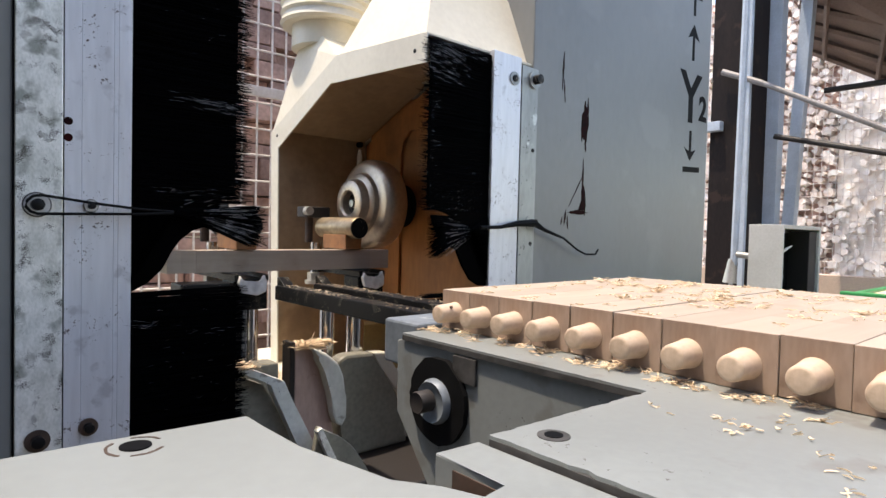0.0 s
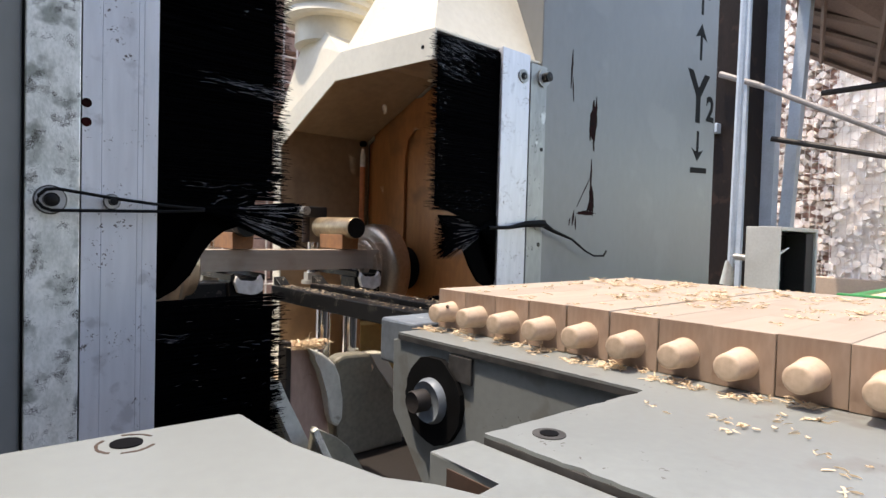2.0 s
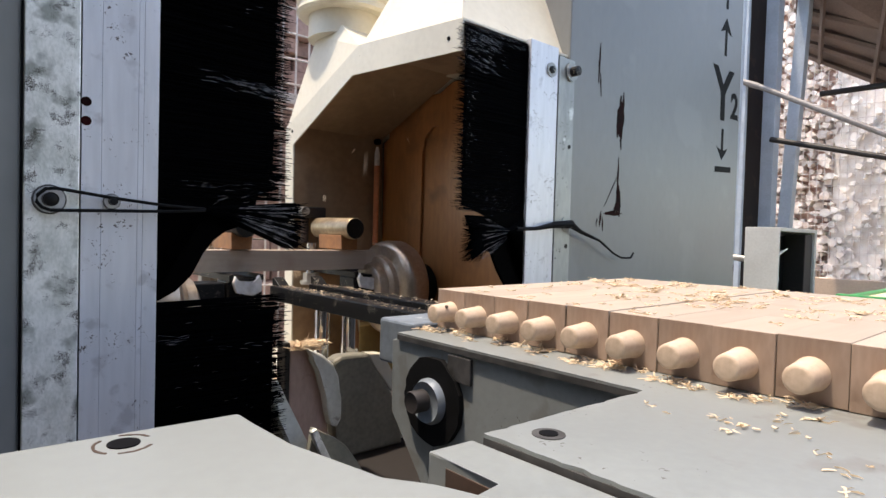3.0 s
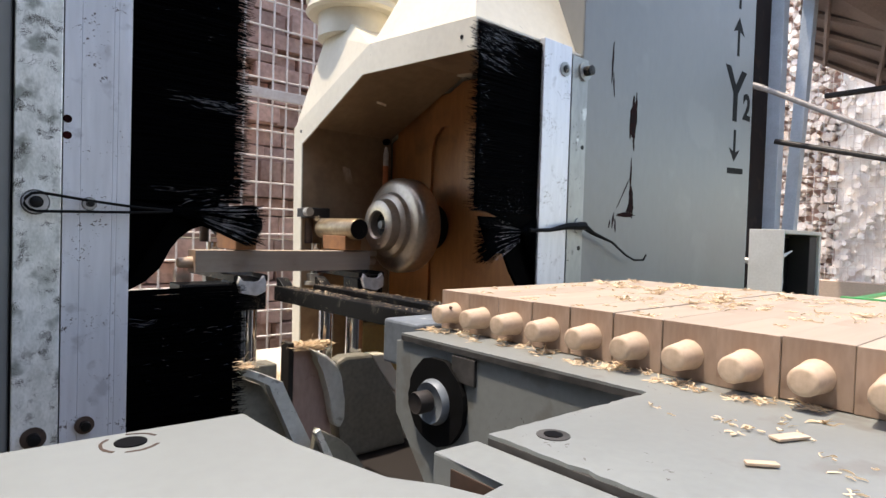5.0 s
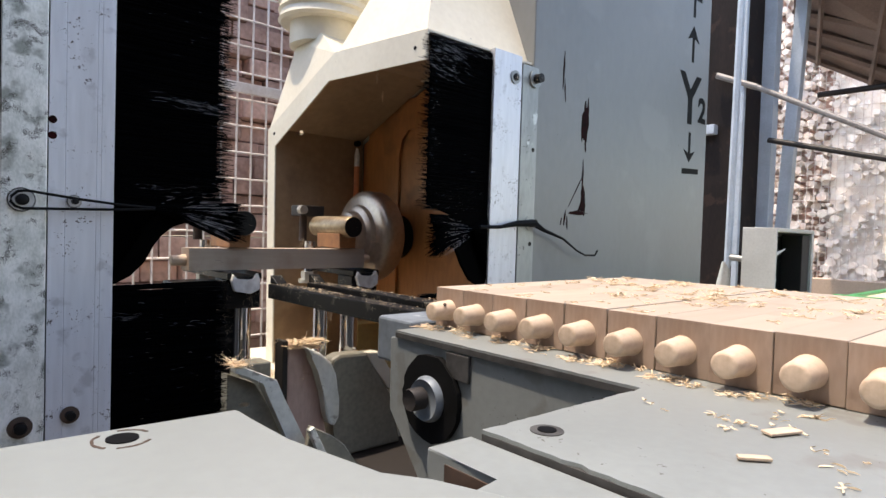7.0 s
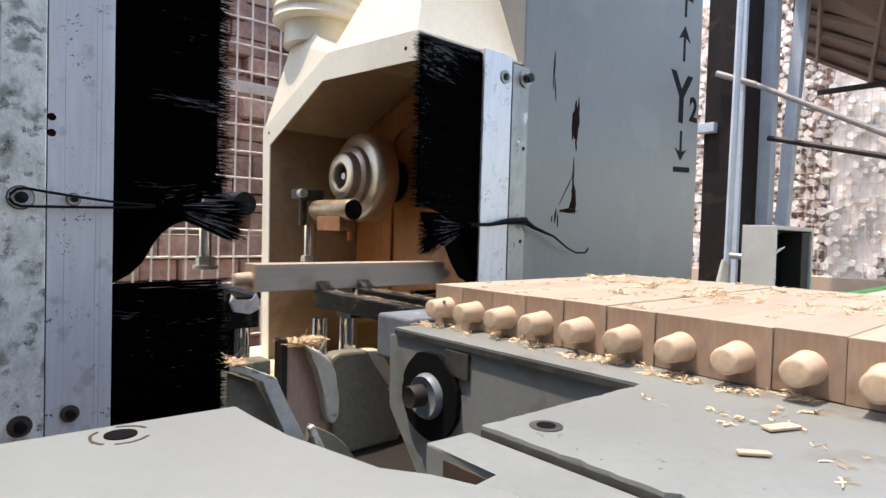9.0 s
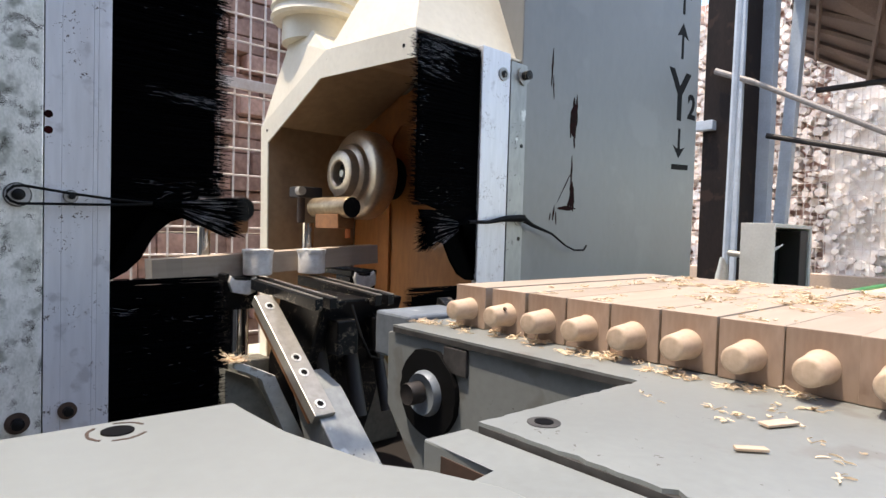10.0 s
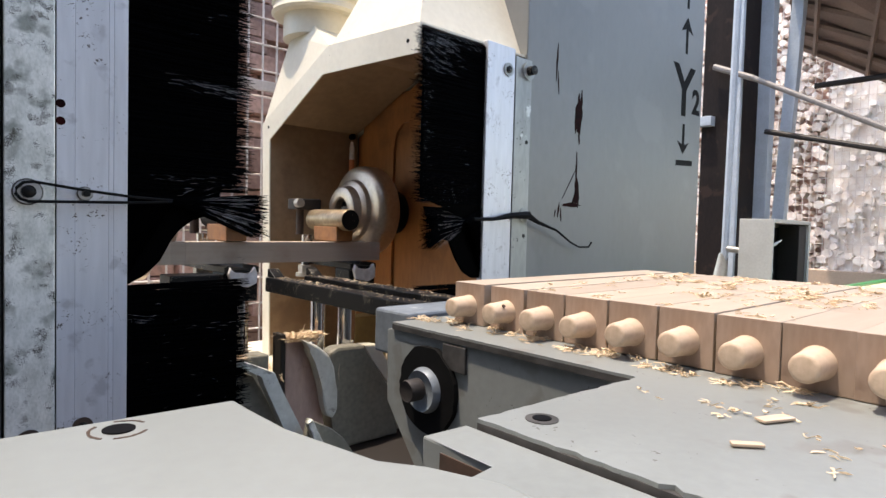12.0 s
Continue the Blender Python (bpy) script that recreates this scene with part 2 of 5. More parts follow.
def prism(bm, pts, axis, a, b, bevel=0.0):
    """A polygon in the plane across axis, drawn out from a to b along it."""
    def p3(u, v, w):
        return {"x": (w, u, v), "y": (u, w, v), "z": (u, v, w)}[axis]
    lo = [bm.verts.new(p3(u, v, a)) for u, v in pts]
    hi = [bm.verts.new(p3(u, v, b)) for u, v in pts]
    n = len(pts)
    fs = [bm.faces.new(lo), bm.faces.new(hi[::-1])]
    for i in range(n):
        fs.append(bm.faces.new((lo[i], lo[(i + 1) % n], hi[(i + 1) % n], hi[i])))
    if bevel:
        es = list({e for f in fs for e in f.edges})
        bmesh.ops.bevel(bm, geom=es, offset=bevel, segments=2, affect="EDGES", profile=0.5)
    return bm


def tube(bm, pts, radii, seg=8):
    """A tube through points, with a radius at each."""
    rings = []
    for k, p in enumerate(pts):
        p = Vector(p)
        d = (Vector(pts[min(k + 1, len(pts) - 1)]) - Vector(pts[max(k - 1, 0)])).normalized()
        q = d.to_track_quat("Z", "Y")
        rings.append([bm.verts.new(p + q @ Vector((radii[k] * math.cos(6.2832 * i / seg), radii[k] * math.sin(6.2832 * i / seg), 0))) for i in range(seg)])
    for a, b in zip(rings, rings[1:]):
        for i in range(seg):
            bm.faces.new((a[i], a[(i + 1) % seg], b[(i + 1) % seg], b[i]))
    bm.faces.new(rings[0][::-1])
    bm.faces.new(rings[-1])
    return bm


def revolve(bm, profile, centre, seg=48, axis="x"):
    """Profile points (along, radius) turned round an axis through centre."""
    rings = []
    c = Vector(centre)
    for w, r in profile:
        ring = []
        for i in range(seg):
            a = 2 * math.pi * i / seg
            o = {"x": (w, r * math.cos(a), r * math.sin(a)), "y": (r * math.cos(a), w, r * math.sin(a)),
                 "z": (r * math.cos(a), r * math.sin(a), w)}[axis]
            ring.append(bm.verts.new(c + Vector(o)))
        rings.append(ring)
    for a, b in zip(rings, rings[1:]):
        for i in range(seg):
            bm.faces.new((a[i], a[(i + 1) % seg], b[(i + 1) % seg], b[i]))
    bm.faces.new(rings[0])
    bm.faces.new(rings[-1])
    return bm


def B():
    return bmesh.new()


def bolt(parent, at, r, axis="y", sign=-1, length=0.012, mat="steel", name="bolt"):
    """Socket-head bolt on a washer."""
    bm = B()
    i = "xyz".index(axis)
    def along(d):
        v = Vector(at)
        v[i] += sign * d
        return v
    if mat == "steel":
        rod(bm, along(-0.001), along(0.0008), r * 1.95, seg=28)
        part("grime_ring", bm, "bare_edge", parent)
        bm = B()
    rod(bm, along(0.0009), along(0.003), r * 1.75, seg=28)
    washer = part(name, bm, "washer" if mat == "steel" else mat, parent, smooth=True)
    bm = B()
    rod(bm, along(0.003), along(length), r * 0.92, seg=20)
    rod(bm, along(length), along(length + 0.0004), r * 0.7, r * 0.62, seg=20)
    part("bolt_head", bm, "black_steel", washer, smooth=True)
    return washer


W, L = 0.05, 0.46          # side and length of a block
TL, TR = 0.031, 0.0123     # tenon length and radius
TC = W / 2 - 0.0028        # height of the tenon's middle line
TRIM = 0.03                # waste beyond the tenon of a raw piece
TABLE = 0.90


# ---- hall ----
def hall():
    bm = B()
    box(bm, (-40, -40, -0.3), (40, 40, 0.0))
    tagged(part("ground", bm, "concrete"), "grey dusty concrete floor of the workshop", "floor", kind="structure")
    bm = B()
    box(bm, (4.62, -1.2, 0.0), (4.82, 2.4, 0.76))
    tagged(part("wall_low", bm, "peach_wall"), "low peach-coloured wall under the wire mesh", "wall", kind="structure")
    # unseen roof strips and walls, added out of view to limit sky light
    bm = B()
    for a, b in (((-6, -6, 3.9), (3.0, -4.6, 3.95)), ((-6, -4.6, 3.9), (-2.3, 1.0, 3.95))):
        box(bm, a, b)
    # lean-to roof over the far bay, with purlins under it
    lo = [(4.66, 1.12, 2.55), (4.66, -0.6, 1.50), (3.45, -0.81, 2.02), (3.45, 0.74, 2.62)]
    vs = [[bm.verts.new((px, py, pz + dz)) for px, py, pz in lo] for dz in (0, 0.02)]
    bm.faces.new(vs[0]), bm.faces.new(vs[1][::-1])
    for k in range(4):
        bm.faces.new((vs[0][k], vs[0][(k + 1) % 4], vs[1][(k + 1) % 4], vs[1][k]))
    a, b, c, d = (Vector(p) for p in lo)
    for f in (0.0, 0.22, 0.44, 0.66):
        rod(bm, a.lerp(d, f) - Vector((0, 0, 0.025)), b.lerp(c, f) - Vector((0, 0, 0.025)), 0.022, seg=4)
    for f in (0.1, 0.3, 0.5, 0.7):
        rod(bm, a.lerp(b, f) - Vector((0, 0, 0.05)), d.lerp(c, f) - Vector((0, 0, 0.05)), 0.016, seg=4)
    tagged(part("ceiling", bm, "roofing"), "dark low eave, and unseen roof strips added to limit sky light", "roof", kind="structure")
    for nm, a, b in (("wall_west", (-6.1, -6, 0), (-6, 3, 4)), ("wall_south", (-6, -6.1, 0), (3, -6, 4))):
        bm = B()
        box(bm, a, b)
        tagged(part(nm, bm, "concrete"), "plain grey unseen wall added to limit the light", "wall", kind="structure")


def wire_mesh(name, p, along, width, z0, z1, du, dz, r, label):
    """A wire mesh panel: uprights and cross wires as one mesh, with a frame."""
    t = thing(name, (p[0], p[1], 0), label, "fence")
    u = Vector(along).normalized()
    for i in range(int(width / du) + 1):
        q = Vector((p[0], p[1], 0)) + u * du * i
        bm = B()
        rod(bm, q + Vector((0, 0, z0)), q + Vector((0, 0, z1)), r, seg=5)
        part("upright_wire", bm, "wire", t)
    for j in range(int((z1 - z0) / dz) + 1):
        q = Vector((p[0], p[1], z0 + j * dz))
        bm = B()
        rod(bm, q, q + u * width, r, seg=5)
        part("cross_wire", bm, "wire", t)
    return t


def background():
    wire_mesh("wire_fence", (0.0, 1.62, 0), (1, 0, 0), 1.0, 0.0, 2.6, 0.058, 0.1, 0.0042, "pale welded wire mesh fence behind the machine")
    bm = B()
    box(bm, (0.0, 1.60, 1.52), (1.0, 1.615, 1.56), 0.003)
    solid("fence_rail", bm, "wire", "flat steel rail across the wire fence", "rail", (0.5, 1.6, 1.5))
    # brown timber stack behind the fence
    st = thing("timber_stack", (0.4, 2.1, 0), "stack of rough brown timber behind the wire fence", "timber")
    rng = random.Random(4)
    z = 0.0
    while z < 2.7:
        h = rng.uniform(0.07, 0.11)
        x = -0.3 + rng.uniform(0, 0.1)
        while x < 1.5:
            w = rng.uniform(0.10, 0.2)
            bm = B()
            y = 2.0 + rng.uniform(-0.03, 0.05)
            box(bm, (x, y, z), (x + w - 0.006, y + 0.3, z + h - 0.006), 0.004)
            part("timber", bm, "brown_stack", st)
            x += w
        z += h
    # split logs behind the mesh of the far bay
    pile = thing("firewood_stack", (5.3, 0.9, 0), "tall stack of pale split firewood behind wire mesh", "firewood")
    rest, pale = B(), B()
    rng = random.Random(9)
    count = 0
    for j in range(54):
        for i in range(54):
            y, z = -0.9 + i * 0.062 + rng.uniform(-0.02, 0.02), 0.03 + j * 0.060 + rng.uniform(-0.018, 0.018)
            k = rng.choice((3, 4, 5, 6, 8, 9))
            r0 = rng.choice((0.018, 0.026, 0.032, 0.036, 0.044))
            a0 = rng.uniform(0, 6)
            pts = [(y + r0 * rng.uniform(0.75, 1.1) * math.cos(a0 + 6.283 * q / k), z + r0 * rng.uniform(0.7, 1.0) * math.sin(a0 + 6.283 * q / k)) for q in range(k)]
            x = 5.2 + rng.uniform(-0.06, 0.07)
            near = 0.98 < y < 1.65 and 0.95 < z < 2.2 and r0 > 0.02 and count < 300
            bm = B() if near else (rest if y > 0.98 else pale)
            prism(bm, pts, "x", x, x + 0.2)
            if near:
                part("split_log", bm, "firewood", pile)
                count += 1
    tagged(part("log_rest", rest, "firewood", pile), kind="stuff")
    tagged(part("log_stuff", pale, "glare_log", pile, "log ends with daylight glare put into their colour"), kind="stuff")
    bm = B()
    box(bm, (5.33, 0.985, 0.0), (5.46, 2.55, 3.3))
    part("stack_core", bm, "brown_stack", pile)
    # core behind the logs that are whitened for daylight
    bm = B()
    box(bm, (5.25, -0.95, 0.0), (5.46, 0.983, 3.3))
    part("stack_core", bm, "glare_log", pile)
    wire_mesh("mesh_wall", (4.72, -1.0, 0), (0, 1, 0), 3.2, 0.76, 3.4, 0.05, 0.1, 0.0025, "fine wire mesh wall of the far bay")
    # posts and rails
    def post(name, x, y, w, z0, z1, mat, label, lean=0.0):
        bm = B()
        box(bm, (x - w / 2, y - w / 2, z0), (x + w / 2, y + w / 2, z1), 0.004)
        if lean:
            for v in bm.verts:
                v.co.y -= (v.co.z - z0) * lean
        solid(name, bm, mat, label, "post", (x, y, z0))
    post("steel_column", 3.45, 1.06, 0.25, 0, 3.6, "old_iron", "dark rusty steel roof column")
    post("steel_flange", 3.29, 0.945, 0.032, 0, 3.6, "light_pipe", "blue-grey painted flange before the roof column")
    post("steel_post", 3.6, 0.905, 0.09, 0, 3.6, "light_pipe", "pale grey square steel post")
    post("steel_post", 3.66, 0.86, 0.07, 0, 3.6, "light_pipe", "pale grey leaning steel post", 0.045)
    bm = B()
    tube(bm, [(3.1, 0.93, 0.0), (3.1, 0.925, 0.76), (3.1, 0.91, 0.90), (3.1, 0.885, 3.6)], [0.012, 0.012, 0.022, 0.022])
    pipe = thing("water_pipe", (3.1, 0.9, 0.86), "pale blue upright water pipe with a tap", "pipe")
    part("pipe", bm, "light_pipe", pipe, smooth=True)
    bm = B()
    rod(bm, (3.1, 0.91, 0.93), (3.1, 0.80, 0.92), 0.018)
    rod(bm, (3.1, 0.93, 0.76), (3.1, 0.92, 0.90), 0.04, 0.022)
    part("tap", bm, "steel", pipe, smooth=True)
    def rail(p, q, r, label):
        bm = B()
        rod(bm, p, q, r, seg=10)
        solid("rail", bm, "dark_column" if "dark" in label else "dull_pipe", label, "rail", p, smooth=True)
    rail((3.28, 1.10, 2.065), (3.28, 0.86, 1.955), 0.019, "pale bent pipe rail across the posts")
    rail((3.28, 0.86, 1.955), (3.28, 0.0, 1.48), 0.016, "pale pipe rail before the mesh")
    rail((3.5, 0.86, 1.665), (3.5, 0.0, 1.44), 0.017, "dark steel rail across the mesh")
    rail((4.2, 0.80, 2.06), (4.2, 0.0, 2.065), 0.02, "dark steel tie bar under the eave")
    bm = B()
    box(bm, (3.27, 1.10, 1.70), (3.33, 1.5, 1.76), 0.004)
    solid("steel_bracket", bm, "light_pipe", "short pale steel bracket on the column", "bracket", (3.22, 1.3, 1.7))
    # open sheet-metal cabinet
    cab = thing("electrical_cabinet", (3.1, 0.62, 0), "open grey sheet metal cabinet with dark inside", "cabinet")
    x0, x1, y0, y1, zt = 2.80, 3.38, 0.545, 0.715, 1.10
    for nm, a, b in (("front_panel", (x0, y0, 0), (x0 + 0.012, y1, zt)), ("rear_panel", (x1 - 0.03, y0, 0), (x1, y1, zt)), ("top_panel", (x0 + 0.012, y0, zt - 0.02), (x1 - 0.03, y1, zt)),
                     ("back_panel", (x0 + 0.012, y1 - 0.012, 0), (x1 - 0.03, y1, zt - 0.02)), ("bottom_panel", (x0 + 0.012, y0, 0), (x1 - 0.03, y1 - 0.012, 0.02))):
        bm = B()
        box(bm, a, b, 0.002)
        part(nm, bm, "cabinet_paint", cab)
    bm = B()
    box(bm, (x0 + 0.02, y1 - 0.05, 0.05), (x1 - 0.04, y1 - 0.015, 1.06), 0.003)
    part("mounting_plate", bm, "black_rubber", cab, "black inner plate")
    bm = B()
    box(bm, (3.22, y0 + 0.01, 0.02), (3.34, y1 - 0.052, 1.07), 0.003)
    part("inner_box", bm, "dark_column", cab, "dark brown inner box")
    bm = B()
    rod(bm, (2.83, y0 + 0.03, 0.95), (2.98, y0 + 0.02, 0.99), 0.012, 0.003)
    rod(bm, (2.83, y0 + 0.03, 0.95), (2.87, y0 + 0.02, 0.82), 0.012, 0.003)
    part("torn_label", bm, "pad_white", cab)
    # green crate
    cr = thing("plastic_crate", (3.0, 0.0, 0), "green plastic crate heaped with pale shavings", "crate")
    for a, b in (((2.42, -0.6, 0.0), (2.45, 0.19, 0.812)), ((3.3, -0.6, 0.0), (3.33, 0.19, 0.80)), ((2.45, -0.6, 0), (3.3, -0.57, 0.80)), ((2.45, 0.16, 0), (3.3, 0.19, 0.80))):
        bm = B()
        box(bm, a, b, 0.006)
        part("side", bm, "green_plastic", cr)
    bm = B()
    box(bm, (2.45, -0.57, 0.0), (3.3, 0.16, 0.785))
    part("filling", bm, "shaving", cr, "pale wood shavings")


# ---- machine tables ----
def tables():
    t = thing("outfeed_table", (0.3, -0.5, 0), "off-white painted outfeed table with chipped edges", "table")
    rng = random.Random(21)
    corners = [(-0.067, -0.004), (0.62, -0.004), (0.62, -1.6), (-0.247, -1.6), (-0.247, -0.327), (-0.069, -0.333)]
    ragged, under = [], []
    for (ax, ay), (bx, by) in zip(corners, corners[1:] + corners[:1]):
        n = max(2, int(math.hypot(bx - ax, by - ay) / 0.006)) if max(ax, bx) < 0.5 else 2
        for i in range(n):
            j = rng.uniform(-0.0011, 0.0004) - 0.0016 * max(0, rng.gauss(0, 1) - 0.7) if i else 0
            f = i / n
            px, py = ax + (bx - ax) * f, ay + (by - ay) * f
            if abs(bx - ax) > abs(by - ay):
                py += j * (1 if by < -0.2 else -1)
            else:
                px -= j
            ragged.append((px, py))
            under.append((ax + (bx - ax) * f, ay + (by - ay) * f))
    bm = B()
    prism(bm, ragged, "z", TABLE - 0.0025, TABLE)
    part("tabletop", bm, "white_paint", t)
    bm = B()
    prism(bm, under, "z", TABLE - 0.0085, TABLE - 0.0026)
    part("steel_sheet", bm, "bare_edge", t, "dark grey bare steel edge")
    bm = B()
    prism(bm, [(0.010, 0.889), (0.008, 0.80), (-0.055, 0.727), (-0.16, 0.60), (-0.60, 0.60), (-0.60, 0.8915), (-0.005, 0.8915)], "x", -0.064, -0.058, 0.0015)
    part("side_plate", bm, "white_paint", t)
    bm = B()
    box(bm, (-0.058, -1.5, 0.45), (0.6, -0.06, 0.8915), 0.004)
    part("box_frame", bm, "grey_paint", t)
    bm = B()
    prism(bm, [(-0.345, 0.8905), (-1.5, 0.8905), (-1.5, 0.84), (-0.36, 0.84)], "x", -0.235, -0.07, 0.002)
    part("shelf_bracket", bm, "grey_paint", t)
    bm = B()
    rod(bm, (-0.216, -0.353, TABLE), (-0.216, -0.353, TABLE + 0.0006), 0.0105, seg=24)
    hole = part("bolt_hole", bm, "bare_edge", t)
    bm = B()
    rod(bm, (-0.216, -0.353, TABLE + 0.0006), (-0.216, -0.353, TABLE + 0.0011), 0.006, seg=24)
    part("socket", bm, "ink", hole)
    bm = B()
    prism(bm, [(-0.097, 0.889), (-0.133, 0.889), (-0.133, 0.860), (-0.097, 0.862)], "x", -0.068, -0.064, 0.0008)
    part("pad", bm, "bare_edge", t, "dull dark grey square plate")
    # roller on the side plate
    c = Vector((-0.064, -0.0735, 0.832))
    bm = B()
    rng = random.Random(2)
    pts = [(c.y + (0.047 + rng.uniform(-0.0015, 0.0015)) * math.cos(6.283 * i / 40), c.z + (0.050 + rng.uniform(-0.0015, 0.0015)) * math.sin(6.283 * i / 40)) for i in range(40)]
    prism(bm, pts, "x", -0.071, -0.064)
    ring = part("rubber_ring", bm, "black_rubber", t, "ragged black rubber ring")
    bm = B()
    revolve(bm, [(-0.014, 0.020), (-0.016, 0.023), (-0.010, 0.026), (-0.007, 0.026)], c)
    part("hub", bm, "blue_steel", ring, smooth=True)
    bm = B()
    revolve(bm, [(-0.033, 0.010), (-0.034, 0.0115), (-0.032, 0.0125), (-0.016, 0.0125)], c + Vector((0, 0.002, 0.002)))
    part("shaft", bm, "dark_column", ring, "dull brown shaft end", smooth=True)
    # blue-grey corner block
    bm = B()
    box(bm, (-0.03, 0.012, 0.845), (0.40, 0.085, 0.905), 0.004)
    solid("corner_block", bm, "blue_steel", "blue-grey scratched steel block at the table's corner", "machine part", (0.2, 0.05, 0.845))

    t2 = thing("front_table", (-0.6, -0.5, 0), "off-white painted machine table with a bolt hole", "table")
    bm = B()
    prism(bm, [(-0.348, -0.199), (-0.95, -0.165), (-0.95, -0.9), (-0.303, -0.9), (-0.303, -0.40), (-0.318, -0.362), (-0.338, -0.344), (-0.349, -0.272)], "z", TABLE - 0.02, TABLE, 0.003)
    part("tabletop", bm, "clean_paint", t2)
    bm = B()
    box(bm, (-0.95, -0.9, 0.0), (-0.40, -0.24, TABLE - 0.02), 0.004)
    part("base", bm, "grey_paint", t2)
    bm = B()
    rod(bm, (-0.422, -0.217, TABLE), (-0.422, -0.217, TABLE + 0.0008), 0.0085, seg=28)
    part("bolt_hole", bm, "ink", t2)
    rng = random.Random(8)
    for a0, a1 in ((0.3, 1.5), (2.2, 3.9), (4.3, 5.6)):
        n = 12
        ang = [a0 + (a1 - a0) * i / n for i in range(n + 1)]
        rim = [(-0.422 + (0.0156 + rng.uniform(0, 0.0008)) * math.cos(a), -0.217 + (0.0156 + rng.uniform(0, 0.0008)) * math.sin(a)) for a in ang]
        rim += [(-0.422 + (0.0143 + rng.uniform(-0.0005, 0.0005)) * math.cos(a), -0.217 + (0.0143 + rng.uniform(-0.0005, 0.0005)) * math.sin(a)) for a in ang[::-1]]
        bm = B()
        prism(bm, rim, "z", TABLE - 0.0004, TABLE + 0.0003)
        part("worn_ring", bm, "rust", t2, "worn brownish ring in the paint")
    # bracket between the tables
    t3 = thing("link_bracket", (-0.29, -0.36, 0.8), "off-white steel bracket with a pivot pin between the tables", "bracket")
    bm = B()
    prism(bm, [(-0.2835, -0.3174), (-0.249, -0.3196), (-0.249, -0.60), (-0.3035, -0.60), (-0.3035, -0.398), (-0.3095, -0.3768), (-0.2835, -0.3768)], "z", 0.862, 0.8945, 0.0015)
    part("arm", bm, "white_paint", t3)
    bm = B()
    box(bm, (-0.2846, -0.3755, 0.845), (-0.2836, -0.334, 0.8895), 0.0003)
    part("pocket", bm, "rust", t3, "rusty brown pocket")
    bm = B()
    box(bm, (-0.307, -0.3755, 0.845), (-0.2848, -0.32, 0.850), 0.0005)
    part("pocket_floor", bm, "rust", t3, "rusty brown ledge")
    bm = B()
    rod(bm, (-0.298, -0.329, 0.871), (-0.2836, -0.329, 0.871), 0.0046)
    rod(bm, (-0.301, -0.329, 0.871), (-0.298, -0.329, 0.871), 0.003, 0.0046)
    part("pin", bm, "steel", t3, "worn bright pin", smooth=True)


# ---- work pieces ----
def block_mesh(parent, raw=False):
    bm = B()
    box(bm, (0, -W / 2 + 0.0001, 0), (L, W / 2 - 0.0001, W), 0.0006)
    body = part("body", bm, "wood", parent)
    body.data.materials.append(M["wood_end"])
    for p in body.data.polygons:
        p.material_index = int(abs(p.normal.x) > 0.9)
    for s, x in ((-1, 0.0), (1, L)):
        bm = B()
        prof = [(0, TR + 0.0012), (s * 0.002, TR + 0.0007), (s * 0.006, TR + 0.0003), (s * (TL - 0.0034), TR - 0.0011)]
        for k in range(1, 6):
            a = k * math.pi / 10
            prof.append((s * (TL - 0.0034 + 0.0034 * math.sin(a)), TR - 0.0011 - 0.0036 * (1 - math.cos(a))))
        revolve(bm, prof, (x, 0, TC), seg=28)
        part("tenon", bm, "tenon_wood", parent, smooth=True, flat_angle=26)


def make_block():
    t = thing("wooden_block", (0, 0, 0), "planed pale wooden block with a round tenon at each end", "wooden block", "finished blocks on the table")
    block_mesh(t)
    return t


# the ring of waste round each tenon, cut away piece by piece
def waste_pieces(label):
    out = []
    r = TR + 0.0005
    h = W / 2
    for end, x0 in (("near", -TL), ("far", L)):
        for side, (y0, y1, z0, z1) in (("back", (r, h - 0.0006, 0, W)), ("bottom", (-r, r, 0, TC - r)), ("front", (-h + 0.0006, -r, 0, W)), ("top", (-r, r, TC + r, W))):
            bm = B()
            box(bm, (x0 + 0.0001, y0, z0), (x0 + TL, y1, z1))
            ob = solid("waste_piece", bm, "wood", label, "offcut", (0, 0, 0), "waste wood round the tenons")
            out.append((end, side, ob))
        bm = B()
        x = x0 - TRIM if end == "near" else x0 + TL
        box(bm, (x, -h + 0.0006, 0.0), (x + TRIM, h - 0.0006, W))
        out.append((end, "trim", solid("waste_piece", bm, "wood", label, "offcut", (0, 0, 0), "waste wood round the tenons")))
    return out


